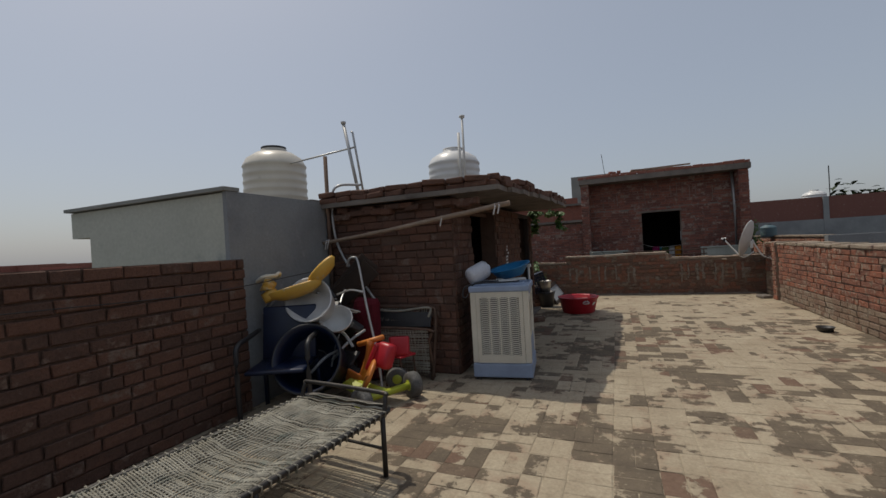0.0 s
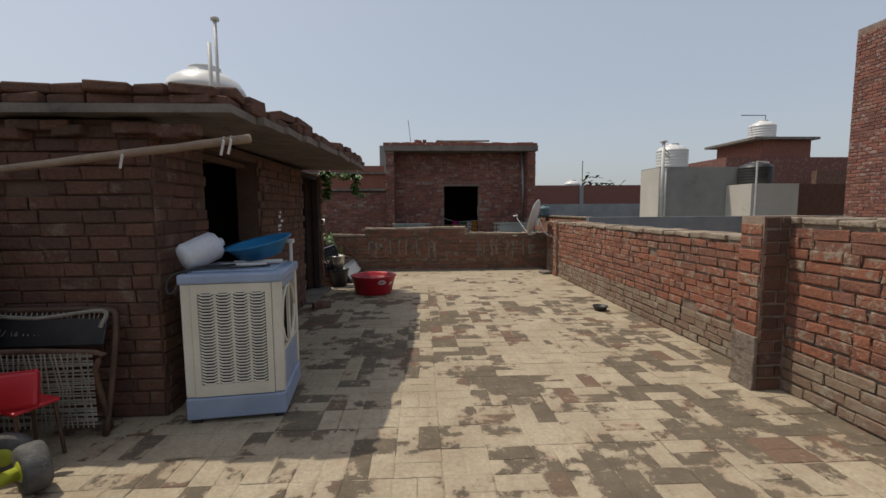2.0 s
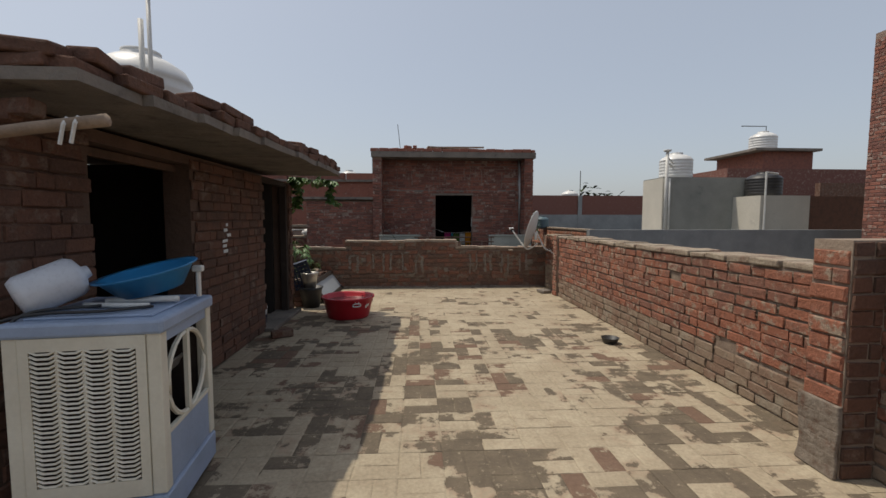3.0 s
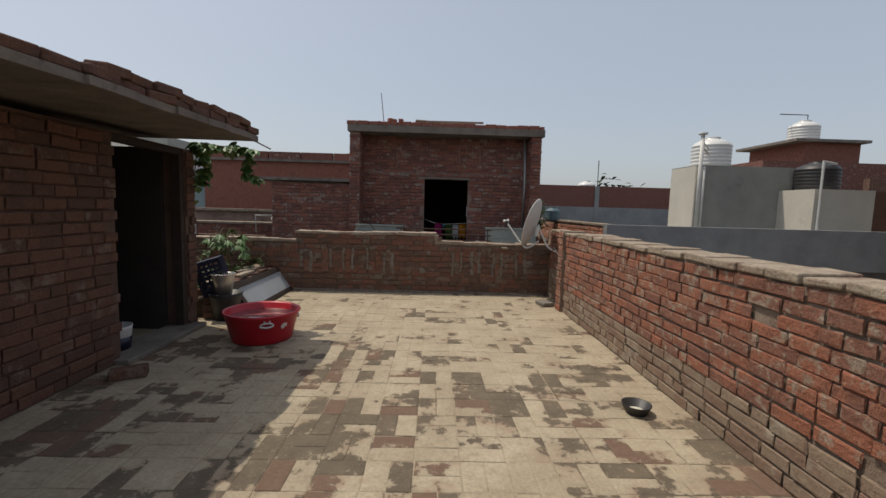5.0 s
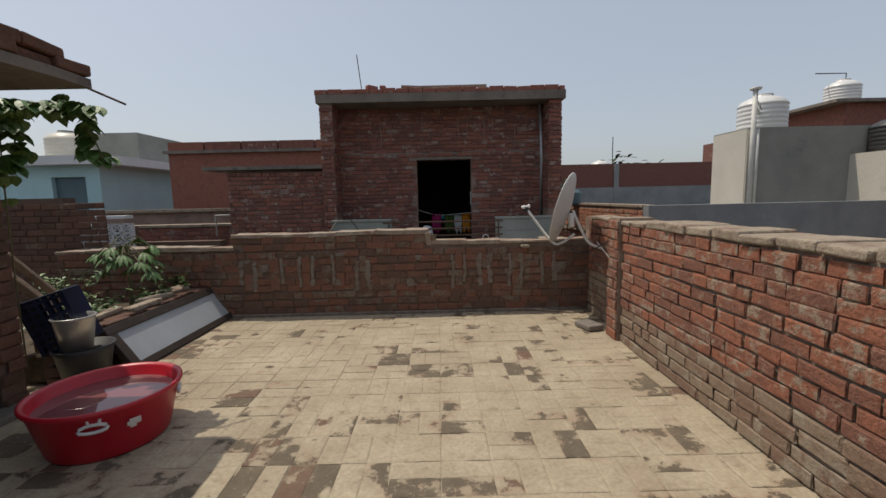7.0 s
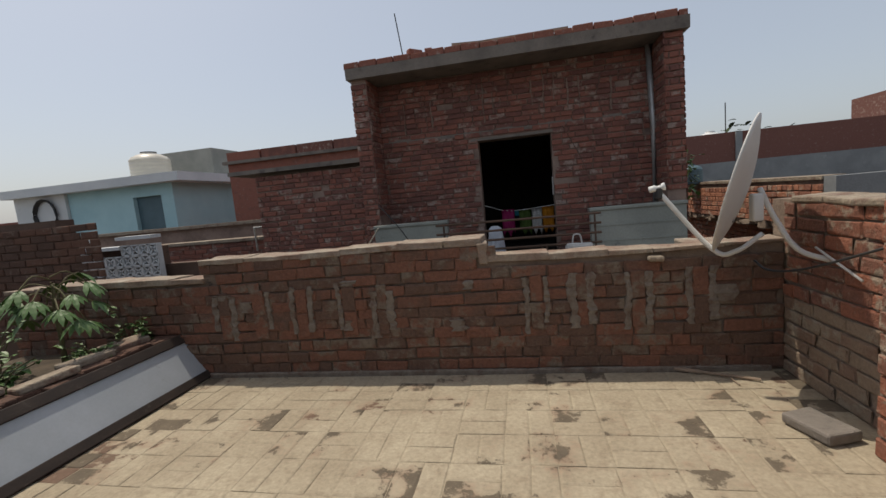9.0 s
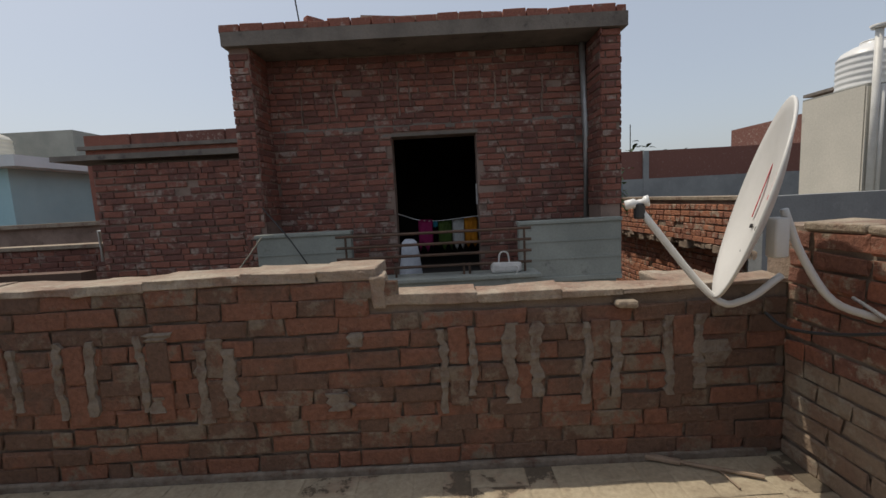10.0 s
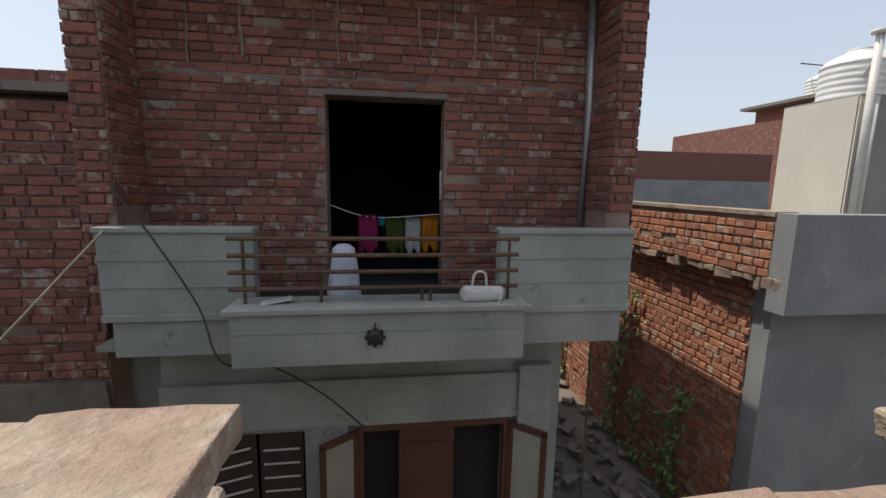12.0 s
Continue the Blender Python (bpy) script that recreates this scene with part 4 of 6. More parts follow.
# ---- things on the terrace ----
def rope_cot(bm_frame, bm_rope, w, l, h, legs=True):
    """Tube frame and rope webbing of a cot lying in its own space: x across, y along."""
    r = 0.017
    corner = 0.07
    loop = []
    for cx, cy, a0 in ((w / 2 - corner, l / 2 - corner, 0), (-w / 2 + corner, l / 2 - corner, 90), (-w / 2 + corner, -l / 2 + corner, 180), (w / 2 - corner, -l / 2 + corner, 270)):
        for k in range(5):
            a = radians(a0 + k * 22.5)
            loop.append((cx + corner * math.cos(a), cy + corner * math.sin(a), h))
    tube(bm_frame, loop, r, 8, closed=True)
    if legs:
        for y in (-l / 2 + 0.12, 0.0, l / 2 - 0.1):
            for x in (-w / 2, w / 2):
                tube(bm_frame, [(x, y, h), (x, y, 0.0)], 0.015, 8)
            tube(bm_frame, [(-w / 2, y, h * 0.45), (w / 2, y, h * 0.45)], 0.009, 6)
    rr = random.Random(3)
    sag = lambda x, y: h + 0.012 - 0.05 * (1 - (2 * x / w) ** 2) * (1 - (2 * y / l) ** 2)
    # bands of webbing with open strands between
    y = -l / 2 + 0.03
    while y < l / 2 - 0.03:
        gap = any(abs(y - g) < 0.09 for g in (l * 0.17, -l * 0.28)) or y > l / 2 - 0.12
        y2 = y + rr.uniform(-0.02, 0.02) + (0.03 if gap else 0.0)
        pts = []
        for k in range(9):
            t = k / 8
            x, yy = -w / 2 + w * t, y + (y2 - y) * t
            pts.append((x, yy, sag(x, yy) + (0.004 if k % 2 else -0.004)))
        tube(bm_rope, pts, 0.0042 if gap else 0.0055, 4)
        y += 0.028 if gap else 0.0135
    x = -w / 2 + 0.02
    while x < w / 2 - 0.01:
        pts = []
        for k in range(19):
            yy = -l / 2 + 0.13 + (l - 0.26) * k / 18
            pts.append((x + rr.uniform(-0.004, 0.004), yy, sag(x, yy) + (-0.004 if k % 2 else 0.005)))
        tube(bm_rope, pts, 0.005, 4)
        x += 0.024
    # lashings over the side rails
    for sx in (-1, 1):
        yy = -l / 2 + 0.08
        while yy < l / 2 - 0.08:
            tube(bm_rope, [(sx * (w / 2 - 0.03), yy, h + 0.016), (sx * (w / 2 + 0.021), yy + 0.01, h + 0.01), (sx * (w / 2 + 0.012), yy + 0.012, h - 0.022), (sx * (w / 2 - 0.03), yy + 0.014, h - 0.004)], 0.006, 4)
            yy += 0.045


def cot(at, rz, w, l, h, label, m=None, legs=True):
    ob = thing("rope_cot", at, label, "cot", rz=rz)
    if m is not None:
        ob.matrix_basis = m
    a, b = bmesh.new(), bmesh.new()
    rope_cot(a, b, w, l, h, legs)
    for nm, bm, mat in (("frame", a, "dark_steel"), ("rope_webbing", b, "rope")):
        me = bpy.data.meshes.new(nm)
        bm.to_mesh(me)
        bm.free()
        me.materials.append(M[mat])
        p = new(nm, me)
        p.parent = ob
        for f in me.polygons:
            f.use_smooth = True
    return ob


bed = cot((-1.765, 1.36, 0), -7.5, 0.68, 1.85, 0.36, "steel-framed cot with grey woven rope on the terrace floor")
made("head_rail", "dark_steel", lambda bm: tube(bm, curve_pts([(-0.34, 0.84, 0.34), (-0.33, 0.87, 0.44), (-0.28, 0.88, 0.46), (0.28, 0.88, 0.46), (0.33, 0.87, 0.44), (0.34, 0.84, 0.34)], 4), 0.014, 8), parent=bed, smooth=True)

folded = thing("folding_cot", (-2.18, 3.86, 0.0), "folded rope cot leaning against the brick wall", "cot")
def fold_frame(bm):
    tube(bm, curve_pts([(-0.42, -0.06, 0.0), (-0.43, 0.02, 0.35), (-0.43, 0.07, 0.62), (-0.37, 0.09, 0.69), (0.0, 0.09, 0.695), (0.37, 0.09, 0.69), (0.43, 0.07, 0.62), (0.43, 0.02, 0.35), (0.42, -0.06, 0.0)], 4), 0.016, 8)
    tube(bm, curve_pts([(-0.42, -0.02, 0.03), (-0.42, -0.10, 0.40), (-0.42, -0.1, 0.5), (0.42, -0.1, 0.5), (0.42, -0.10, 0.40), (0.42, -0.02, 0.03)], 3), 0.015, 8)
    tube(bm, [(-0.42, -0.04, 0.12), (0.42, -0.04, 0.12)], 0.012, 6)


made("frame", "rust", fold_frame, parent=folded, smooth=True)
def fold_rope(bm):
    r = random.Random(9)
    for k in range(34):
        z = 0.10 + 0.012 * k
        tube(bm, [(-0.42, -0.11 + 0.0 * k, z), (0.0, -0.085, z - 0.012 + r.uniform(-0.01, 0.01)), (0.42, -0.11, z + r.uniform(-0.008, 0.008))], 0.0042, 4)
    for k in range(30):
        x = -0.40 + 0.0276 * k
        tube(bm, [(x, -0.112, 0.08), (x + r.uniform(-0.03, 0.03), -0.10, 0.28), (x + r.uniform(-0.01, 0.01), -0.115, 0.5)], 0.004, 4)
    for k in range(26):
        x = -0.36 + 0.029 * k
        tube(bm, [(x, 0.085, 0.685), (x + r.uniform(-0.02, 0.02), 0.05, 0.61), (x + r.uniform(-0.02, 0.02), 0.03, 0.56)], 0.0035, 4)
    tube(bm, curve_pts([(-0.36, 0.075, 0.68), (0.0, 0.06, 0.655), (0.36, 0.07, 0.69), (0.37, 0.03, 0.6)], 5), 0.012, 6)
made("rope_webbing", "rope", fold_rope, parent=folded)
made("dark_cloth", "black", lambda bm: box(bm, None, (0.80, 0.02, 0.17), m=pose(0, 0.045, 0.575, -18, 0, 0), bevel=0.008), parent=folded, rough_edge=0.02)

# air cooler
CX, CY, CW, CD, CH = -1.12, 4.20, 0.56, 0.56, 0.91
cooler = thing("air_cooler", (CX, CY, 0.0), "tall white and blue metal desert cooler with louvred sides", "air cooler", rz=7.0)
cooler.scale = (1, 1, 0.94)
w2, d2 = CW / 2, CD / 2
made("tray", "cooler_blue", lambda bm: (span(bm, -w2, w2, -d2, d2, 0.03, 0.17, bevel=0.01), span(bm, -w2 + 0.01, w2 - 0.01, -d2 + 0.01, d2 - 0.01, 0.172, 0.178)), parent=cooler)
made("foot", "black", lambda bm: [span(bm, x, x + 0.05, y, y + 0.05, 0.0, 0.03) for x in (-w2 + 0.02, w2 - 0.07) for y in (-d2 + 0.02, d2 - 0.07)], parent=cooler)
made("post", "cooler_white", lambda bm: [span(bm, x, x + 0.055, y, y + 0.055, 0.178, 0.90, bevel=0.006) for x in (-w2 + 0.004, w2 - 0.059) for y in (-d2 + 0.004, d2 - 0.059)], parent=cooler)
made("lid", "cooler_blue", lambda bm: (span(bm, -w2 - 0.008, w2 + 0.008, -d2 - 0.008, d2 + 0.008, 0.89, 0.955, bevel=0.014), span(bm, -w2 + 0.05, w2 - 0.05, -d2 + 0.05, d2 - 0.05, 0.955, 0.968, bevel=0.006)), parent=cooler)


def louvre_panel(bm, m):
    span_w, z0, z1 = CW - 0.12, 0.178, 0.89
    def b(x0, x1, za, zb, y0=0.0, y1=0.012):
        box(bm, None, (x1 - x0, y1 - y0, zb - za), m=m @ Matrix.Translation(((x0 + x1) / 2, (y0 + y1) / 2, (za + zb) / 2)))
    h = span_w / 2
    b(-h, h, z0, z0 + 0.075); b(-h, h, z1 - 0.055, z1); b(-h, -h + 0.035, z0 + 0.075, z1 - 0.055); b(h - 0.035, h, z0 + 0.075, z1 - 0.055)
    cols, inner = 4, span_w - 0.07
    cw = inner / cols
    for c in range(cols):
        xc = -inner / 2 + cw * (c + 0.5)
        if c:
            b(xc - cw / 2 - 0.006, xc - cw / 2 + 0.006, z0 + 0.075, z1 - 0.055, 0.001, 0.010)
        z = z0 + 0.08
        while z < z1 - 0.06:
            for sgn, wid in ((-1, 0.30), (0, 0.46), (1, 0.30)):
                tilt = -30 * sgn
                box(bm, None, (cw * wid, 0.010, 0.0085), m=m @ pose(xc + sgn * cw * 0.345, 0.004, z + abs(sgn) * 0.006, -25, tilt, 0))
            z += 0.0195
made("louvred_panel", "cooler_white", lambda bm: (louvre_panel(bm, pose(0, -d2, 0)), louvre_panel(bm, pose(-w2, 0, 0, 0, 0, -90)), louvre_panel(bm, pose(0, d2, 0, 0, 0, 180))), parent=cooler)
made("wet_pad", "wood_dark", lambda bm: (span(bm, -w2 + 0.06, w2 - 0.06, -d2 + 0.025, -d2 + 0.045, 0.18, 0.888), span(bm, -w2 + 0.025, -w2 + 0.045, -d2 + 0.06, d2 - 0.06, 0.18, 0.888), span(bm, -w2 + 0.06, w2 - 0.06, d2 - 0.045, d2 - 0.025, 0.18, 0.888)), parent=cooler)
made("fan_side", "cooler_blue", lambda bm: (span(bm, w2 - 0.03, w2 - 0.012, -d2 + 0.06, d2 - 0.06, 0.178, 0.42, bevel=0.003), span(bm, w2 - 0.03, w2 - 0.012, -d2 + 0.06, d2 - 0.06, 0.84, 0.889)), parent=cooler)
made("fan_frame", "cooler_white", lambda bm: (tube(bm, [(w2 - 0.02, 0.20 * math.cos(a * 0.314), 0.63 + 0.20 * math.sin(a * 0.314)) for a in range(20)], 0.012, 6, closed=True),
     span(bm, w2 - 0.026, w2 - 0.008, -0.02, 0.01, 0.42, 0.84), span(bm, w2 - 0.026, w2 - 0.008, -d2 + 0.06, d2 - 0.06, 0.42, 0.44)), parent=cooler)
made("fan_motor", "steel_bucket", lambda bm: lathe(bm, [(0.0, -0.08), (0.06, -0.08), (0.065, 0.0), (0.04, 0.03), (0.0, 0.03)], m=pose(w2 - 0.16, 0, 0.63, 0, 90, 0), n=16), parent=cooler, smooth=True)
made("fan_blade", "steel_bucket", lambda bm: [box(bm, None, (0.012, 0.07, 0.13), m=pose(w2 - 0.12, 0, 0.63, a, 0, 0) @ pose(0, 0, 0.11, 0, 0, 25), bevel=0.004) for a in (0, 90, 180, 270)], parent=cooler)

CT = 0.91
def jerrycan(bm):
    m4 = pose(CX - 0.20, CY - 0.12, CT + 0.105, 0, 68, 50)
    lathe(bm, [(0.02, -0.12), (0.075, -0.115), (0.09, -0.09), (0.09, 0.08), (0.075, 0.105), (0.03, 0.12), (0.025, 0.14), (0.0, 0.14)], m=m4, n=20, sx=1.0, sy=0.85)
tagged(made("plastic_jar", "jug", jerrycan, smooth=True), "milky white plastic jar lying on the cooler", "jar")
tagged(made("wash_basin", "blue", lambda bm: lathe(bm, [(0.0, 0.0), (0.13, 0.0), (0.19, 0.085), (0.215, 0.095), (0.215, 0.102), (0.185, 0.095), (0.125, 0.012), (0.0, 0.012)], m=pose(CX + 0.08, CY + 0.10, CT + 0.05, 8, -10, 0), n=32), smooth=True), "blue plastic basin standing on the cooler", "basin")
tagged(made("pipe_offcut", "pvc", lambda bm: (tube(bm, [(CX - 0.05, CY - 0.02, CT + 0.02), (CX + 0.24, CY + 0.02, CT + 0.022)], 0.014, 8), tube(bm, [(CX - 0.10, CY - 0.08, CT + 0.015), (CX + 0.18, CY - 0.10, CT + 0.015)], 0.011, 8)), smooth=True), "short white pipe offcuts lying on the cooler", "pipe")
tagged(made("power_cable", "black", lambda bm: tube(bm, curve_pts([(CX + 0.2, CY - 0.1, CT + 0.012), (CX + 0.05, CY - 0.2, CT + 0.012), (CX - 0.15, CY - 0.24, CT + 0.012), (CX - 0.29, CY - 0.28, CT - 0.02), (CX - 0.31, CY - 0.31, CT - 0.1), (CX - 0.27, CY - 0.31, CT - 0.11), (CX - 0.2, CY - 0.25, CT + 0.012), (CX, CY - 0.12, CT + 0.02)], 6), 0.007, 6), smooth=True), "loose dark cable looped over the cooler", "cable")
tagged(made("tap_fitting", "pvc", lambda bm: (tube(bm, [(CX + 0.24, CY + 0.2, CT), (CX + 0.24, CY + 0.2, CT + 0.13)], 0.012, 8), box(bm, (CX + 0.24, CY + 0.2, CT + 0.14), (0.05, 0.03, 0.03), bevel=0.006)), smooth=False), "white tap fitting standing on the cooler", "fitting")

# pole, hose, masts, tanks over the room
pole = tagged(made("bamboo_pole", "wood", lambda bm: tube(bm, curve_pts([(-3.06, 3.88, 1.41), (-2.4, 3.87, 1.475), (-1.7, 3.87, 1.56), (-0.92, 3.88, 1.66)], 6), [0.019 + 0.005 * (k / 18) for k in range(19)], 8), smooth=True, rough_edge=0.004), "weathered wooden pole slung along the room wall", "pole")
knots = tagged(made("cord_knots", "cloth_white", lambda bm: [tube(bm, [(x, 3.88, z + 0.02), (x + 0.01, 3.85, z - 0.01), (x - 0.01, 3.855, z - 0.08)], 0.007, 5) for x, z in ((-1.06, 1.645), (-1.02, 1.65), (-1.6, 1.575), (-2.95, 1.425), (-2.98, 1.42))]), "pale cord tied round the pole", "cord")
knots.parent = pole
del knots["category"]
tagged(made("water_hose", "galv", lambda bm: tube(bm, curve_pts([(-2.7, 4.2, 2.06), (-2.86, 3.98, 2.04), (-2.93, 3.95, 1.9), (-2.92, 3.95, 1.5), (-2.78, 3.93, 1.2), (-2.5, 3.88, 0.9), (-2.38, 3.84, 0.78)], 6), 0.014, 8), smooth=True), "grey water hose hanging down the wall", "hose")
tagged(made("dark_post", "rust", lambda bm: tube(bm, [(-3.0, 3.95, 0.0), (-2.99, 3.95, 2.38)], 0.022, 8), smooth=True), "rusty iron post in the wall corner", "post")
tagged(made("vent_mast", "galv", lambda bm: (tube(bm, [(-3.06, 4.7, 2.0), (-3.24, 4.7, 2.98)], 0.022, 8), tube(bm, [(-2.99, 4.7, 2.0), (-3.12, 4.72, 2.85), (-3.14, 4.72, 2.86)], 0.014, 8), tube(bm, [(-3.10, 4.71, 2.65), (-5.0, 5.3, 2.72)], 0.012, 6), lathe(bm, [(0.03, 0), (0.035, 0.03), (0, 0.04)], m=pose(-3.24, 4.7, 2.97), n=10)), smooth=True), "galvanised water pipes rising from the roof", "pipe")


def tank_profile(r, h):
    p = [(0.0, 0.0), (r * 0.97, 0.0), (r, 0.03)]
    for k in range(5):
        z = h * (0.08 + 0.12 * k)
        p += [(r, z), (r * 1.02, z + 0.02), (r * 1.02, z + 0.05), (r, z + 0.07)]
    p += [(r, h * 0.70), (r * 1.03, h * 0.72), (r * 1.0, h * 0.75), (r * 0.9, h * 0.84), (r * 0.62, h * 0.93), (r * 0.42, h * 0.95), (r * 0.42, h * 0.99), (r * 0.40, h), (0.0, h)]
    return p


def water_tank(at, r, h, mat, label, ribs=True, lid="black"):
    ob = thing("water_tank", at, label, "water tank", group="rooftop water tanks")
    made("body", mat, lambda bm: lathe(bm, tank_profile(r, h), n=36), parent=ob, smooth=True)
    if ribs:
        made("shoulder_rib", mat, lambda bm: [box(bm, None, (r * 0.45, r * 0.16, h * 0.06), m=pose(0, 0, h * 0.85, 0, 0, a) @ pose(r * 0.7, 0, 0, 0, 32, 0), bevel=0.01) for a in range(0, 360, 60)], parent=ob)
    made("lid", lid, lambda bm: lathe(bm, [(0, h * 1.0), (r * 0.4, h * 1.0), (r * 0.41, h * 1.03), (0, h * 1.045)], n=20), parent=ob, smooth=True)
    return ob


structure(made("tank_stand", "concrete", lambda bm: (span(bm, -5.7, -3.5, 4.3, 6.4, GROUND, 1.98), span(bm, -3.0, -1.75, 5.95, 7.2, 1.90, 2.0))), "concrete roof under the tanks", "roof")
water_tank((-5.0, 5.3, 1.98), 0.47, 1.02, "tank_cream", "cream ribbed plastic water tank on a roof")
water_tank((-2.42, 6.55, 2.0), 0.41, 0.86, "tank_white", "white ribbed plastic water tank on the room roof", lid="tank_white")
tagged(made("tank_vent", "pvc", lambda bm: (tube(bm, [(-2.10, 6.15, 2.0), (-2.10, 6.15, 3.25)], 0.018, 8), tube(bm, [(-2.17, 6.15, 2.0), (-2.17, 6.15, 3.02)], 0.022, 8), lathe(bm, [(0.04, 0), (0.045, 0.03), (0, 0.03)], m=pose(-2.10, 6.15, 3.24), n=10)), smooth=True), "pale pipes standing beside the white tank", "pipe")

# ---- heap of old things in the corner ----
armchair = thing("plastic_chair", (-2.62, 2.75, 0.0), "navy plastic armchair in a dark heap", "chair", rz=25)
made("seat", "navy", lambda bm: box(bm, (0, 0, 0.40), (0.46, 0.44, 0.035), bevel=0.015), parent=armchair, smooth=True)
made("backrest", "navy", lambda bm: box(bm, None, (0.46, 0.03, 0.46), m=pose(0, 0.22, 0.63, -10, 0, 0), bevel=0.014), parent=armchair, smooth=True)
made("armrest", "black", lambda bm: [tube(bm, curve_pts([(x, 0.24, 0.66), (x, 0.0, 0.64), (x, -0.2, 0.62), (x, -0.24, 0.5), (x, -0.22, 0.0)], 4), 0.02, 8) for x in (-0.27, 0.27)], parent=armchair, smooth=True)
made("leg", "navy", lambda bm: [tube(bm, [(x, 0.2, 0.4), (x * 1.1, 0.26, 0.0)], 0.02, 8) for x in (-0.22, 0.22)], parent=armchair, smooth=True)
drum = thing("storage_tub", (-2.56, 3.2, 0.27), "big navy plastic tub tipped on its side in the heap", "tub", rx=68, rz=22)
drum.scale = (0.82, 0.82, 0.82)
made("body", "navy", lambda bm: lathe(bm, [(0, 0.0), (0.26, 0.0), (0.30, 0.5), (0.33, 0.62), (0.34, 0.64), (0.32, 0.64), (0.285, 0.5), (0.25, 0.02), (0, 0.02)], n=28), parent=drum, smooth=True)
made("rim", "black", lambda bm: tube(bm, [(0.335 * math.cos(a * 0.2618), 0.335 * math.sin(a * 0.2618), 0.63) for a in range(24)], 0.014, 6, closed=True), parent=drum, smooth=True)
# scrap in the tub, up to the toys on top
heap = thing("scrap_heap", (-2.75, 3.45, 0.0), "heap of dark scrap, broken plastic and bags", "scrap")
def heap_core(bm):
    r = random.Random(31)
    for _ in range(46):
        a, d = r.uniform(0, 6.28), r.uniform(0, 0.34)
        z = r.uniform(0.05, 0.9) * (1.15 - d)
        box(bm, None, (r.uniform(0.1, 0.34), r.uniform(0.05, 0.2), r.uniform(0.02, 0.12)), m=pose(d * math.cos(a), d * math.sin(a) * 0.8, z, r.uniform(-50, 50), r.uniform(-50, 50), r.uniform(0, 180)), bevel=0.01)
made("broken_pieces", "black", heap_core, parent=heap, rough_edge=0.03)
def heap_sticks(bm):
    r = random.Random(32)
    for _ in range(26):
        p = Vector((r.uniform(-0.3, 0.5), r.uniform(-0.45, 0.1), r.uniform(0.35, 0.95)))
        d = Vector((r.uniform(-1, 1), r.uniform(-1, 1), r.uniform(-0.7, 0.7))) * 0.16
        tube(bm, curve_pts([p - d, p + Vector((0, 0, 0.03)), p + d], 3), r.uniform(0.006, 0.014), 6)
made("bent_tube", "galv", heap_sticks, parent=heap)
made("plank", "wood_dark", lambda bm: [box(bm, None, (0.6, 0.03, 0.22), m=pose(0.15, 0.3, 0.95 + 0.05 * k, 20, -38 - 5 * k, 8), bevel=0.006) for k in range(2)], parent=heap)
def sheet_pan(bm, m, rx, ry, d):
    lathe(bm, [(0, 0.0), (0.75, 0.0), (0.95, d), (1.0, d + 0.01), (1.0, d + 0.025), (0.93, d + 0.015), (0.72, 0.02), (0, 0.02)], m=m @ Matrix.Diagonal((rx, ry, 1, 1)), n=26)
tagged(made("broken_bath", "white_plastic", lambda bm: sheet_pan(bm, pose(-2.52, 3.1, 0.83, 52, 18, -20), 0.30, 0.20, 0.12), smooth=True), "cracked white plastic baby bath on the heap", "bath")
tagged(made("helmet_shell", "white_plastic", lambda bm: sheet_pan(bm, pose(-2.33, 3.12, 0.68, 60, 0, 30), 0.14, 0.12, 0.10), smooth=True), "white plastic bowl on the heap", "bowl")
rocker = thing("ride_on_toy", (-2.66, 3.0, 0.97), "faded yellow plastic ride-on toy lying on the heap", "toy", rz=15, ry=-14)
made("body", "yellow", lambda bm: lathe(bm, [(0, -0.05), (0.5, -0.04), (0.9, 0.0), (1.0, 0.05), (0.96, 0.06), (0.7, 0.02), (0, 0.0)], m=Matrix.Diagonal((0.26, 0.13, 1.0, 1)), n=24), parent=rocker, smooth=True)
made("seat_back", "yellow", lambda bm: lathe(bm, [(0, -0.02), (0.7, 0.0), (1.0, 0.05), (0.95, 0.07), (0.6, 0.025), (0, 0.01)], m=pose(0.30, 0.02, 0.08, 0, -30, 0) @ Matrix.Diagonal((0.16, 0.12, 1.0, 1)), n=20), parent=rocker, smooth=True)
made("steering_column", "yellow", lambda bm: tube(bm, curve_pts([(-0.23, 0, 0.0), (-0.25, 0, 0.10), (-0.20, 0, 0.16)], 4), [0.07] * 5 + [0.055] * 4, 10), parent=rocker, smooth=True)
made("steering_wheel", "ivory", lambda bm: tube(bm, [(-0.21 + 0.10 * math.cos(a * 0.3927), 0.10 * math.sin(a * 0.3927), 0.20 + 0.01 * math.cos(a)) for a in range(16)], 0.016, 8, closed=True), parent=rocker, smooth=True)
tagged(made("maroon_bag", "maroon", lambda bm: (box(bm, (-2.42, 3.74, 0.60), (0.28, 0.14, 0.44), rz=8, bevel=0.06), box(bm, (-2.42, 3.74, 0.22), (0.28, 0.18, 0.44), rz=-6, bevel=0.06)), rough_edge=0.04), "dark red cloth bag propped on the wall", "bag")
tagged(made("walking_stick", "galv", lambda bm: tube(bm, curve_pts([(-2.62, 3.72, 1.15), (-2.58, 3.70, 1.22), (-2.52, 3.70, 1.24), (-2.47, 3.70, 1.18), (-2.30, 3.55, 0.75), (-2.1, 3.38, 0.3), (-2.0, 3.25, 0.02)], 5), 0.012, 8), smooth=True), "grey metal walking stick leaning on the heap", "stick")

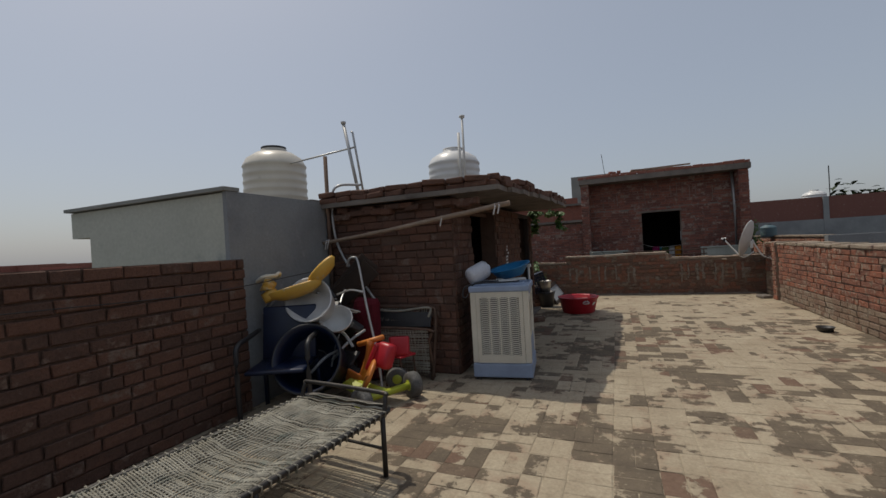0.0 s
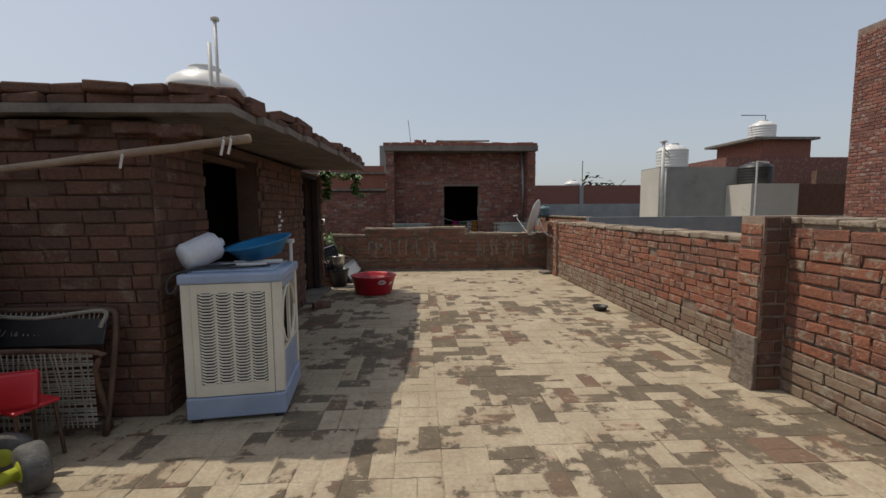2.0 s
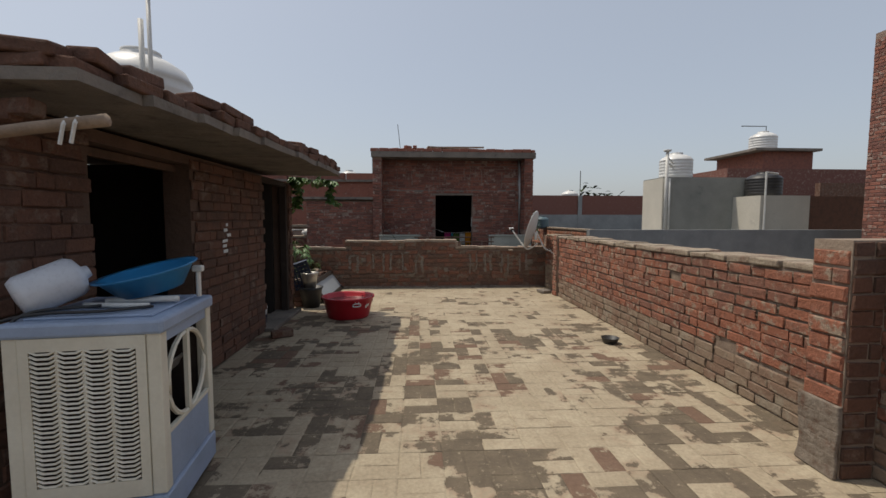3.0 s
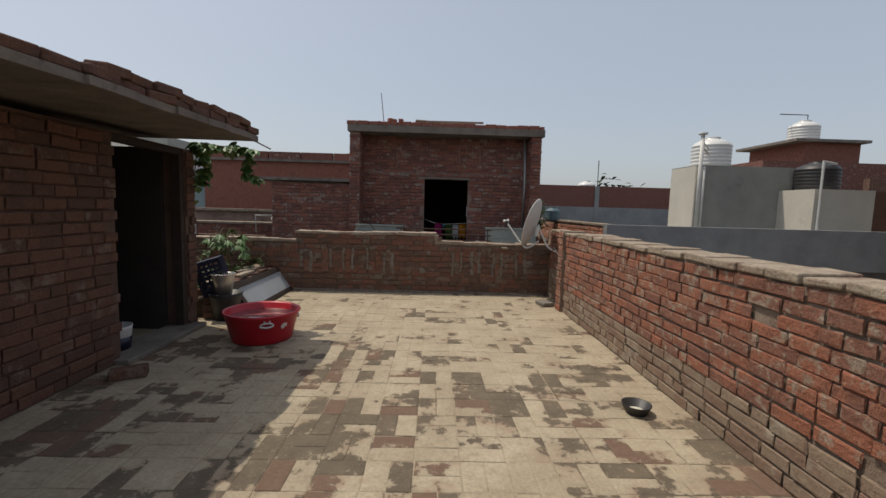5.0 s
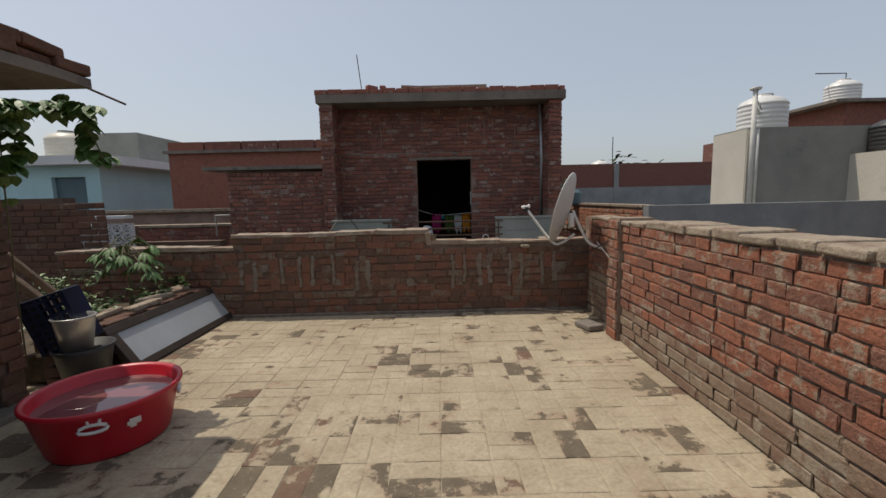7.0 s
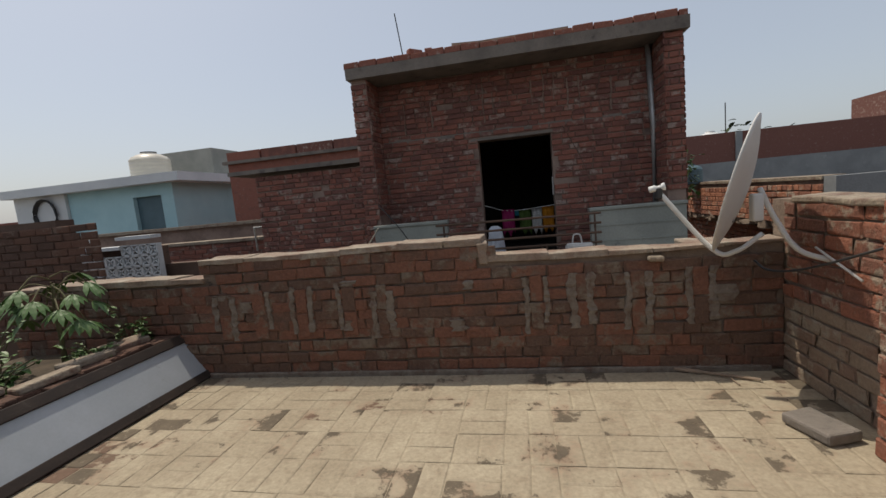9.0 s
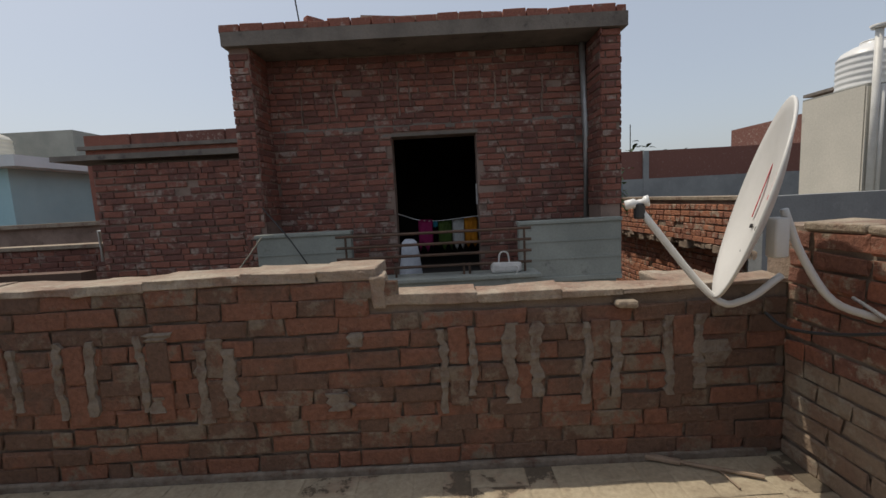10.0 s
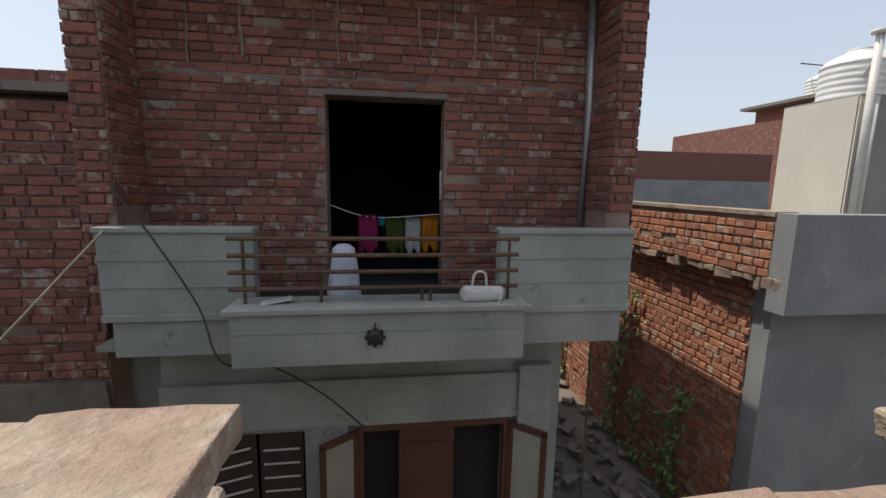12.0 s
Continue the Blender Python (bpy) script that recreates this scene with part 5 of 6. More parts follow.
tagged(made("clothes_wire", "dark_steel", lambda bm: tube(bm, curve_pts([(-2.95, -0.4, 1.12), (-2.94, 1.2, 1.08), (-2.93, 2.3, 1.05), (-2.80, 3.3, 1.12), (-2.70, 3.99, 1.19)], 6), 0.0035, 5)), "thin dark wire strung along the parapet", "wire")

# tricycle
trike = thing("tricycle", (-2.02, 3.12, 0.0), "worn orange and red children's tricycle on its wheels", "tricycle", rz=-35)
def wheel(nm, c, r, w, rz, par):
    m4 = pose(*c, 90, 0, rz)
    wh = made(nm, "rubber", lambda bm: lathe(bm, [(r * 0.55, -w / 2), (r * 0.92, -w / 2), (r, -w * 0.3), (r * 1.01, 0), (r, w * 0.3), (r * 0.92, w / 2), (r * 0.55, w / 2)], m=m4, n=28), parent=par, smooth=True)
    made("hub", "lime", lambda bm: lathe(bm, [(0, -w * 0.6), (r * 0.3, -w * 0.6), (r * 0.56, -w * 0.4), (r * 0.56, w * 0.4), (r * 0.3, w * 0.6), (0, w * 0.6)], m=m4, n=20), parent=wh, smooth=True)
wheel("wheel", (0.10, 0.34, 0.11), 0.11, 0.09, 0, trike)
wheel("wheel", (0.22, -0.18, 0.11), 0.11, 0.09, 10, trike)
wheel("wheel", (-0.12, 0.30, 0.12), 0.10, 0.07, 60, trike)
made("axle", "lime", lambda bm: (tube(bm, [(0.10, 0.34, 0.11), (0.20, -0.2, 0.12)], 0.03, 10), tube(bm, [(-0.3, -0.05, 0.12), (0.16, 0.05, 0.12)], 0.035, 10)), parent=trike, smooth=True)
made("seat", "orange", lambda bm: lathe(bm, [(0, 0), (0.8, 0.0), (1, 0.02), (0.95, 0.035), (0, 0.03)], m=pose(0.06, -0.02, 0.26, 62, 10, -30) @ Matrix.Diagonal((0.15, 0.12, 1, 1)), n=24), parent=trike, smooth=True)
made("fork", "orange", lambda bm: (tube(bm, curve_pts([(-0.28, 0.0, 0.10), (-0.20, 0.06, 0.32), (-0.16, 0.08, 0.50)], 4), 0.035, 10), tube(bm, [(-0.26, 0.0, 0.46), (-0.06, 0.16, 0.53)], 0.024, 8), box(bm, None, (0.16, 0.03, 0.14), m=pose(-0.3, -0.05, 0.15, 0, 20, 30), bevel=0.012)), parent=trike, smooth=True)
made("hood", "red_toy", lambda bm: (box(bm, None, (0.16, 0.12, 0.22), m=pose(0.0, 0.14, 0.38, -20, 8, 20), bevel=0.035), box(bm, None, (0.05, 0.14, 0.26), m=pose(-0.11, 0.1, 0.36, -10, 25, 20), bevel=0.02)), parent=trike, smooth=True)
made("footboard", "lime", lambda bm: box(bm, None, (0.26, 0.12, 0.03), m=pose(-0.12, -0.1, 0.13, 15, 12, 20), bevel=0.01), parent=trike)
kidchair = thing("toy_chair", (-1.98, 3.58, 0.0), "small faded red child's chair beside the cot", "chair", rz=-20)
made("seat", "red_toy", lambda bm: (box(bm, (0, 0, 0.30), (0.22, 0.2, 0.02), bevel=0.008)), parent=kidchair)
made("backrest", "red_toy", lambda bm: box(bm, None, (0.19, 0.02, 0.18), m=pose(0.06, -0.06, 0.40, -12, 0, 40), bevel=0.02), parent=kidchair)
made("leg", "rust", lambda bm: [tube(bm, [(x, y, 0.3), (x * 1.2, y * 1.2, 0.0)], 0.009, 6) for x in (-0.09, 0.09) for y in (-0.08, 0.08)], parent=kidchair)

# ---- beside the second door ----
tub = thing("wash_tub", (-0.71, 7.86, 0.006), "large round red plastic tub full of water", "tub")
tub.scale = (0.785, 0.785, 0.80)
made("body", "red", lambda bm: lathe(bm, [(0, 0.0), (0.33, 0.0), (0.345, 0.02), (0.415, 0.30), (0.44, 0.325), (0.44, 0.345), (0.425, 0.35), (0.40, 0.33), (0.335, 0.03), (0, 0.025)], n=44), parent=tub, smooth=True)
made("water", "water", lambda bm: lathe(bm, [(0, 0.262), (0.386, 0.262), (0.386, 0.266), (0, 0.266)], n=40), parent=tub)
def tub_handle(bm):
    for a in (-62, 28):
        m4 = pose(0, 0, 0.245, 0, 0, a) @ pose(0.407, 0, 0, 0, 0, 90)
        tube(bm, [m4 @ Vector((0.075 * math.cos(k * 0.5236) * (1.0 if abs(math.cos(k * 0.5236)) < 0.9 else 0.95), -0.004, 0.024 * math.sin(k * 0.5236))) for k in range(12)], 0.011, 6, closed=True)
        for dx in (-0.02, 0.03):
            tube(bm, [m4 @ Vector((dx, -0.002, 0.022)), m4 @ Vector((dx * 1.2, 0.0, 0.055))], 0.009, 6)
made("handle", "white_plastic", tub_handle, parent=tub, smooth=True)
made("sticker", "white_plastic", lambda bm: [box(bm, None, (0.004, s, h), m=pose(0, 0, 0, 0, 0, -34) @ pose(0.390 + 0.018 * k, 0.0, 0.19 + 0.024 * k, 0, 14, 0)) for k, (s, h) in enumerate(((0.035, 0.026), (0.075, 0.026), (0.06, 0.02)))], parent=tub)
pail = thing("paint_pail", (-1.72, 7.36, 0.0), "white and blue paint pail inside the doorway", "pail")
made("body", "white_plastic", lambda bm: lathe(bm, [(0, 0), (0.10, 0), (0.12, 0.22), (0.125, 0.24), (0.115, 0.24), (0.10, 0.02), (0, 0.02)], n=24), parent=pail, smooth=True)
made("label_band", "navy", lambda bm: lathe(bm, [(0.104, 0.04), (0.1155, 0.15), (0.1165, 0.15), (0.105, 0.04)], n=24), parent=pail, smooth=True)
tagged(made("loose_brick", "brick_dark", lambda bm: box(bm, (-1.27, 6.88, 0.045), (0.23, 0.11, 0.075), rz=28, bevel=0.01), rough_edge=0.008), "single loose brick lying on the floor", "brick")
bowl = thing("feeding_bowl", (2.23, 6.46, 0.008), "black metal bowl with pale dregs on the floor", "bowl")
bowl.scale = (0.66, 0.66, 0.95)
made("body", "black", lambda bm: lathe(bm, [(0, 0), (0.10, 0), (0.135, 0.055), (0.14, 0.062), (0.13, 0.062), (0.095, 0.012), (0, 0.012)], n=28), parent=bowl, smooth=True)
made("dregs", "ivory", lambda bm: lathe(bm, [(0, 0.014), (0.075, 0.016), (0, 0.02)], n=20), parent=bowl)

# leaning board
board = thing("leaning_board", (-1.20, 9.52, 0.0), "white panel in a dark wooden frame leaning on bricks", "board", ry=-35)
made("panel", "board", lambda bm: span(bm, 0.005, 0.015, -0.72, 0.72, 0.06, 0.33), parent=board)
made("frame", "wood_dark", lambda bm: (span(bm, -0.02, 0.03, -0.80, 0.80, 0.0, 0.06, bevel=0.005), span(bm, -0.02, 0.03, -0.80, 0.80, 0.33, 0.40, bevel=0.005), span(bm, -0.02, 0.03, -0.80, -0.72, 0.06, 0.33), span(bm, -0.02, 0.03, 0.72, 0.80, 0.06, 0.33)), parent=board)

# raised plant bed
bed_soil = structure(made("plant_bed", "soil", lambda bm: span(bm, -2.95, -1.60, 8.55, 10.33, 0.0, 0.22, bevel=0.03), rough_edge=0.05), "raised soil bed edged with loose bricks", "bed")
made("edging_bricks", "brick_dark", lambda bm: [box(bm, (-1.54 + rng.uniform(-0.04, 0.05), 8.55 + 0.105 * k, 0.05 + 0.085 * row), (0.12, 0.22, 0.072), rz=rng.uniform(-14, 14), bevel=0.01) for k in range(17) for row in range(4) if rng.random() < 0.8], parent=bed_soil, rough_edge=0.012)
made("loose_slab", "cap", lambda bm: [box(bm, None, (0.13, 0.3, 0.045), m=pose(-1.62 + rng.uniform(-0.08, 0.1), 8.75 + 0.3 * k, 0.36, rng.uniform(-6, 6), rng.uniform(-8, 8), rng.uniform(-20, 20)), bevel=0.012) for k in range(5)], parent=bed_soil, rough_edge=0.012)

papaya = thing("young_papaya", (-1.95, 9.75, 0.2), "young papaya plant with drooping pale leaves", "plant")
made("stem", "stem", lambda bm: tube(bm, curve_pts([(0, 0, 0), (0.02, 0, 0.25), (0.0, 0.01, 0.5), (0.02, 0.02, 0.66)], 4), [0.02 - 0.001 * k for k in range(13)], 8), parent=papaya, smooth=True)
def papaya_leaves(bm, stalks):
    r = random.Random(44)
    for k in range(17):
        a = k * 2.4
        tip = Vector((0.02 + (0.16 + 0.014 * (k % 7)) * math.cos(a), (0.16 + 0.014 * (k % 7)) * math.sin(a), 0.58 + 0.12 * math.sin(k * 1.3) - 0.05 * (k % 3)))
        base = Vector((0.01, 0.01, 0.42 + 0.018 * k))
        if stalks:
            tube(bm, curve_pts([base, (base + tip) / 2 + Vector((0, 0, 0.06)), tip], 3), 0.005, 5)
        else:
            for f in range(7):
                b = a + (f - 3) * 0.5
                leaf_shape(bm, tip, (math.cos(b), math.sin(b), -0.25), r.uniform(0.08, 0.13), 0.034, 0.6, lobes=1, r=r)
made("leaf_stalk", "stem", lambda bm: papaya_leaves(bm, True), parent=papaya)
made("leaf", "leaf_pale", lambda bm: papaya_leaves(bm, False), parent=papaya)

def herb(at, k, spread, high, label, seed, mat="leaf"):
    ob = thing("low_plant", at, label, "plant", group="plants in the bed")
    r = random.Random(seed)
    def stems(bm):
        for _ in range(k):
            e = Vector((r.uniform(-spread, spread), r.uniform(-spread, spread), r.uniform(high * 0.4, high)))
            tips.append(e)
            tube(bm, curve_pts([(e.x * 0.3, e.y * 0.3, 0), (e.x * 0.6, e.y * 0.6, e.z * 0.7), tuple(e)], 3), 0.004, 5)
    tips = []
    made("stem", "stem", stems, parent=ob)
    def blades(bm):
        for e in tips:
            for _ in range(9):
                a = r.uniform(0, 6.28)
                f = r.uniform(0.45, 1.0)
                leaf_shape(bm, (e.x * f + r.uniform(-0.02, 0.02), e.y * f, e.z * f), (math.cos(a), math.sin(a), r.uniform(-0.2, 0.6)), r.uniform(0.035, 0.075), 0.035, 0.3, r=r)
    made("leaf", mat, blades, parent=ob)
    return ob


herb((-1.85, 8.95, 0.2), 26, 0.24, 0.24, "low bushy green plant in the bed", 51)
herb((-2.1, 9.35, 0.2), 24, 0.26, 0.26, "low bushy green plant in the bed", 52)
herb((-1.75, 9.85, 0.2), 22, 0.2, 0.24, "low bushy green plant in the bed", 53)
herb((-1.75, 10.15, 0.2), 18, 0.18, 0.42, "leafy green shrub against the end wall", 54)
herb((-2.5, 9.6, 0.2), 24, 0.3, 0.5, "leafy green shrub against the end wall", 55)

tagged(made("plank_offcut", "wood", lambda bm: (box(bm, None, (0.06, 0.04, 0.95), m=pose(-1.95, 8.75, 0.65, 22, -30, 0), bevel=0.006), box(bm, None, (0.05, 0.03, 0.8), m=pose(-1.85, 8.85, 0.6, 30, -22, 10), bevel=0.006)), rough_edge=0.006), "weathered timbers leaning behind the crate", "timber")
crate = thing("plastic_crate", (-1.44, 8.52, 0.30), "dark blue plastic crate tilted on its side", "crate", rx=0, ry=-18, rz=15)
def crate_mesh(bm):
    for x0, x1, y0, y1 in ((-0.14, -0.13, -0.1, 0.1), (0.13, 0.14, -0.1, 0.1)):
        span(bm, x0, x1, y0, y1, 0, 0.36)
    for y in (-0.1, 0.1):
        for k in range(6):
            span(bm, -0.13 + 0.048 * k, -0.13 + 0.048 * k + 0.018, y - 0.004, y + 0.004, 0.0, 0.36)
        for k in range(7):
            span(bm, -0.13, 0.13, y - 0.005, y + 0.005, 0.055 * k, 0.055 * k + 0.02)
    span(bm, -0.14, 0.14, -0.1, 0.1, 0.36, 0.375, bevel=0.005)
made("body", "navy", crate_mesh, parent=crate)
lowtub = thing("black_bin", (-1.36, 8.50, 0.0), "black plastic bin beside the door post", "bin")
made("body", "black", lambda bm: lathe(bm, [(0, 0), (0.12, 0), (0.16, 0.26), (0.18, 0.30), (0.165, 0.30), (0.11, 0.02), (0, 0.02)], n=24), parent=lowtub, smooth=True)
bucket = thing("steel_bucket", (-1.36, 8.45, 0.29), "dull steel bucket standing in the black bin", "bucket")
made("body", "steel_bucket", lambda bm: lathe(bm, [(0, 0), (0.085, 0), (0.115, 0.21), (0.12, 0.225), (0.108, 0.22), (0.08, 0.015), (0, 0.015)], n=28), parent=bucket, smooth=True)
made("rim", "steel_bucket", lambda bm: tube(bm, [(0.118 * math.cos(a * 0.2618), 0.118 * math.sin(a * 0.2618), 0.222) for a in range(24)], 0.006, 6, closed=True), parent=bucket, smooth=True)

# climber on the roof corner
vine = thing("climbing_vine", (-1.38, 8.32, 0.0), "green gourd vine hanging from the roof edge", "vine")
def vine_stems(bm):
    for pts in VINES:
        tube(bm, curve_pts(pts, 5), 0.005, 5)
VINES = [[(-0.25, 0.05, 0.2), (-0.22, 0.03, 1.0), (-0.18, 0.02, 1.7), (-0.1, 0.02, 1.86)], [(-0.1, 0.02, 1.86), (0.12, 0.0, 1.85), (0.30, 0.0, 1.83), (0.38, -0.02, 1.83), (0.36, 0.0, 1.7), (0.41, 0.0, 1.6), (0.42, 0.02, 1.5)],
         [(-0.15, 0.0, 1.86), (-0.08, 0.0, 1.85), (-0.1, 0.02, 1.6), (-0.13, 0.0, 1.45)], [(0.20, 0.0, 1.84), (0.22, 0.0, 1.9)]]
made("stem", "stem", vine_stems, parent=vine)
def vine_leaves(bm):
    r = random.Random(61)
    for k, pts in enumerate(VINES):
        P = curve_pts(pts, 5)
        for i, p in enumerate(P):
            if k == 0 and p.z < 1.3:
                continue
            for _ in range(2 if k == 2 else 1):
                a = r.uniform(0, 6.28)
                q = p + Vector((r.uniform(-0.05, 0.05), r.uniform(-0.05, 0.05), r.uniform(-0.04, 0.02)))
                L = r.uniform(0.07, 0.125)
                for f in (-0.7, 0, 0.7):
                    leaf_shape(bm, q, (math.cos(a + f), math.sin(a + f), -0.5), L * (1.0 if f == 0 else 0.8), L * 0.75, 0.3, r=r)
made("leaf", "leaf", vine_leaves, parent=vine)
tagged(made("reinforcing_bar", "rust", lambda bm: tube(bm, [(-0.98, 8.28, 1.93), (-0.80, 8.36, 1.84)], 0.007, 6)), "rusty bar sticking out of the roof slab", "bar")

# ---- satellite dish on the corner ----
DC = Vector((2.25, 10.04, 1.07))
facing = Vector((-0.83, 0.46, 0.28)).normalized()
DM = Matrix.Translation(DC) @ facing.to_track_quat("Z", "Y").to_matrix().to_4x4()
dish = thing("satellite_dish", (2.56, 9.95, 0.60), "white satellite dish on a bracket at the parapet corner", "satellite dish")
DI = dish.matrix_basis.inverted() @ DM
made("reflector", "dish", lambda bm: lathe(bm, [(0.33 * k / 10, 0.055 * (k / 10) ** 2) for k in range(11)] + [(0.338, 0.053), (0.334, 0.045)] + [(0.325 * k / 10, 0.052 * (k / 10) ** 2 - 0.006) for k in range(9, -1, -1)], m=DI, n=48, sy=1.06), parent=dish, smooth=True)
made("print_mark", "red_toy", lambda bm: (box(bm, None, (0.10, 0.10, 0.002), m=DI @ pose(0.05, 0.07, 0.006)), box(bm, None, (0.012, 0.2, 0.002), m=DI @ pose(-0.1, 0.05, 0.014))), parent=dish)
made("print_centre", "dish", lambda bm: box(bm, None, (0.07, 0.07, 0.002), m=DI @ pose(0.05, 0.07, 0.008)), parent=dish)
made("bolt", "black", lambda bm: [lathe(bm, [(0.008, 0), (0.008, 0.008), (0, 0.009)], m=DI @ pose(x, y, 0.008), n=8) for x, y in ((-0.06, -0.18), (0.06, -0.18), (-0.06, -0.08), (0.06, -0.08))], parent=dish)
low = DI @ Vector((0.0, -0.34, 0.0))
inv = dish.matrix_basis.inverted()
lnb = inv @ Vector((1.85, 10.15, 1.09))
bottom = inv @ Vector((2.20, 10.06, 0.735))
made("feed_arm", "dish", lambda bm: (tube(bm, curve_pts([tuple(inv @ Vector((2.32, 10.05, 0.82))), tuple(bottom), tuple(inv @ Vector((2.10, 10.10, 0.75))), tuple(lnb)], 5), 0.013, 8)), parent=dish, smooth=True)
made("lnb", "white_plastic", lambda bm: (lathe(bm, [(0, -0.04), (0.017, -0.04), (0.018, -0.008), (0.011, 0.0), (0.011, 0.022), (0.019, 0.026), (0.021, 0.042), (0, 0.044)], m=Matrix.Translation(lnb) @ pose(0, 0, 0.01, 0, 80, -20), n=20)), parent=dish, smooth=True)
made("lnb_clamp", "black", lambda bm: box(bm, tuple(lnb + Vector((0.01, 0, -0.02))), (0.035, 0.035, 0.06), bevel=0.008), parent=dish)
made("bracket", "dish", lambda bm: (tube(bm, curve_pts([tuple(inv @ (DC - facing * 0.05)), tuple(inv @ Vector((2.36, 10.02, 0.90))), tuple(inv @ Vector((2.44, 9.98, 0.74))), (0.0, -0.02, 0.08)], 5), 0.013, 8),
     box(bm, tuple(inv @ (DC - facing * 0.035 + Vector((0, 0, -0.1)))), (0.05, 0.05, 0.14), bevel=0.008), tube(bm, [(-0.03, -0.25, 0.03), (-0.03, 0.05, 0.14)], 0.006, 8)), parent=dish, smooth=True)
dish.location = dish.location + Vector((0.11, -0.13, 0.03))
tagged(made("dish_cable", "black", lambda bm: tube(bm, curve_pts([(2.42, 9.98, 0.70), (2.45, 9.9, 0.66), (2.5, 9.7, 0.70), (2.57, 9.3, 0.86)], 6), 0.006, 6), smooth=True), "black aerial cable along the parapet", "cable")
tagged(made("broom_stick", "wood", lambda bm: (tube(bm, [(2.10, 10.16, 0.02), (2.46, 10.0, 0.02)], 0.008, 6), box(bm, (2.13, 10.145, 0.02), (0.14, 0.03, 0.02), rz=-24, bevel=0.006), tube(bm, [(2.32, 10.06, 0.016), (2.33, 9.95, 0.014)], 0.004, 5))), "small worn broom lying on the floor", "broom")
tagged(made("stone_slab", "concrete", lambda bm: box(bm, (2.44, 9.50, 0.035), (0.16, 0.22, 0.05), rz=20, bevel=0.012), rough_edge=0.012), "flat stone slab by the parapet foot", "stone")
tagged(made("mortar_lump", "cap", lambda bm: box(bm, (1.98, YE - 0.02, 0.715), (0.09, 0.05, 0.035), bevel=0.014), rough_edge=0.01), "pale mortar lump on the end wall", "mortar")

# ---- things on the house across ----
line = tagged(made("washing_line", "cloth_white", lambda bm: tube(bm, curve_pts([(0.70, 13.66, 1.10), (1.1, 13.66, 0.985), (1.73, 13.66, 1.02)], 5), 0.004, 5)), "thin washing line across the opening", "line")
def hung(name, x0, x1, z1, drop, mat, label, v=0.0):
    def f(bm):
        k = 9
        grid = [[bm.verts.new((x0 + (x1 - x0) * i / k, 13.655 + 0.012 * math.sin(i * 1.9 + j), z1 - drop * j / 6 * (1.0 + 0.15 * math.sin(i * 1.3 + v)))) for i in range(k + 1)] for j in range(7)]
        for j in range(6):
            for i in range(k):
                bm.faces.new((grid[j][i], grid[j][i + 1], grid[j + 1][i + 1], grid[j + 1][i]))
        bmesh.ops.solidify(bm, geom=bm.faces[:], thickness=0.006)
    return tagged(made(name, mat, f, smooth=True), label, "clothes", "washing on the line")
hung("shirt", 0.97, 1.15, 1.01, 0.36, "cloth_pink", "magenta shirt hanging on the line", 1)
hung("cloth", 1.155, 1.21, 0.985, 0.08, "cloth_blue", "small turquoise cloth hanging on the line", 2)
hung("shirt", 1.215, 1.385, 0.985, 0.33, "cloth_green", "olive green shirt hanging on the line", 3)
hung("cloth", 1.39, 1.535, 0.985, 0.33, "cloth_white", "white cloth hanging on the line", 4)
hung("shirt", 1.54, 1.70, 1.005, 0.33, "cloth_orange", "bright orange shirt hanging on the line", 5)
tagged(made("grain_sack", "sack", lambda bm: lathe(bm, [(0, 0), (0.13, 0), (0.145, 0.06), (0.12, 0.25), (0.095, 0.42), (0.085, 0.55), (0.05, 0.58), (0, 0.58)], m=pose(0.93, 13.05, 0.302), n=18, sy=0.8), smooth=True, rough_edge=0.02), "pale woven sack standing on the balcony", "sack")
tagged(made("cloth_bag", "cloth_white", lambda bm: (box(bm, (1.93, 12.74, 0.575), (0.30, 0.16, 0.10), rz=6, bevel=0.03), tube(bm, curve_pts([(1.86, 12.72, 0.62), (1.88, 12.7, 0.72), (1.94, 12.71, 0.72), (1.96, 12.73, 0.62)], 4), 0.009, 6), tube(bm, curve_pts([(2.0, 12.7, 0.6), (2.04, 12.6, 0.58), (2.0, 12.57, 0.5)], 4), 0.005, 5)), rough_edge=0.02), "crumpled white cloth bag on the balcony ledge", "bag")
tagged(made("paper_sheet", "cloth_white", lambda bm: box(bm, None, (0.2, 0.1, 0.008), m=pose(0.50, 12.75, 0.535, 0, -8, 10))), "scrap of white card on the balcony ledge", "card")
tagged(made("service_cable", "black", lambda bm: tube(bm, curve_pts([(-0.62, 13.0, 1.3), (-0.3, 12.85, 0.95), (0.0, 12.75, 0.5), (0.18, 12.6, 0.17), (0.4, 12.9, 0.0), (0.75, 13.1, -0.35), (1.05, 13.22, -0.72)], 6), 0.007, 6), smooth=True), "black cable sagging across the balcony front", "cable")
tagged(made("guy_rope", "rope", lambda bm: tube(bm, [(-0.60, 12.86, 1.0), (-1.25, 11.9, -0.2)], 0.007, 6)), "pale rope tied down from the balcony", "rope")
tagged(made("slack_wire", "rust", lambda bm: tube(bm, curve_pts([(1.82, 13.45, 2.0), (2.0, 13.2, 1.55), (2.12, 12.9, 1.03)], 5), 0.005, 5)), "thin brown wire from lintel to balcony", "wire")

for nm in ("grain_sack", "cloth_bag", "paper_sheet", "service_cable", "guy_rope"):
    bpy.data.objects[nm].location = (-0.07, 0, -0.115)
for ob in (line, *[o for o in scene.objects if "group" in o and o["group"] == "washing on the line"]):
    ob.location = (-0.04, 0, -0.06)

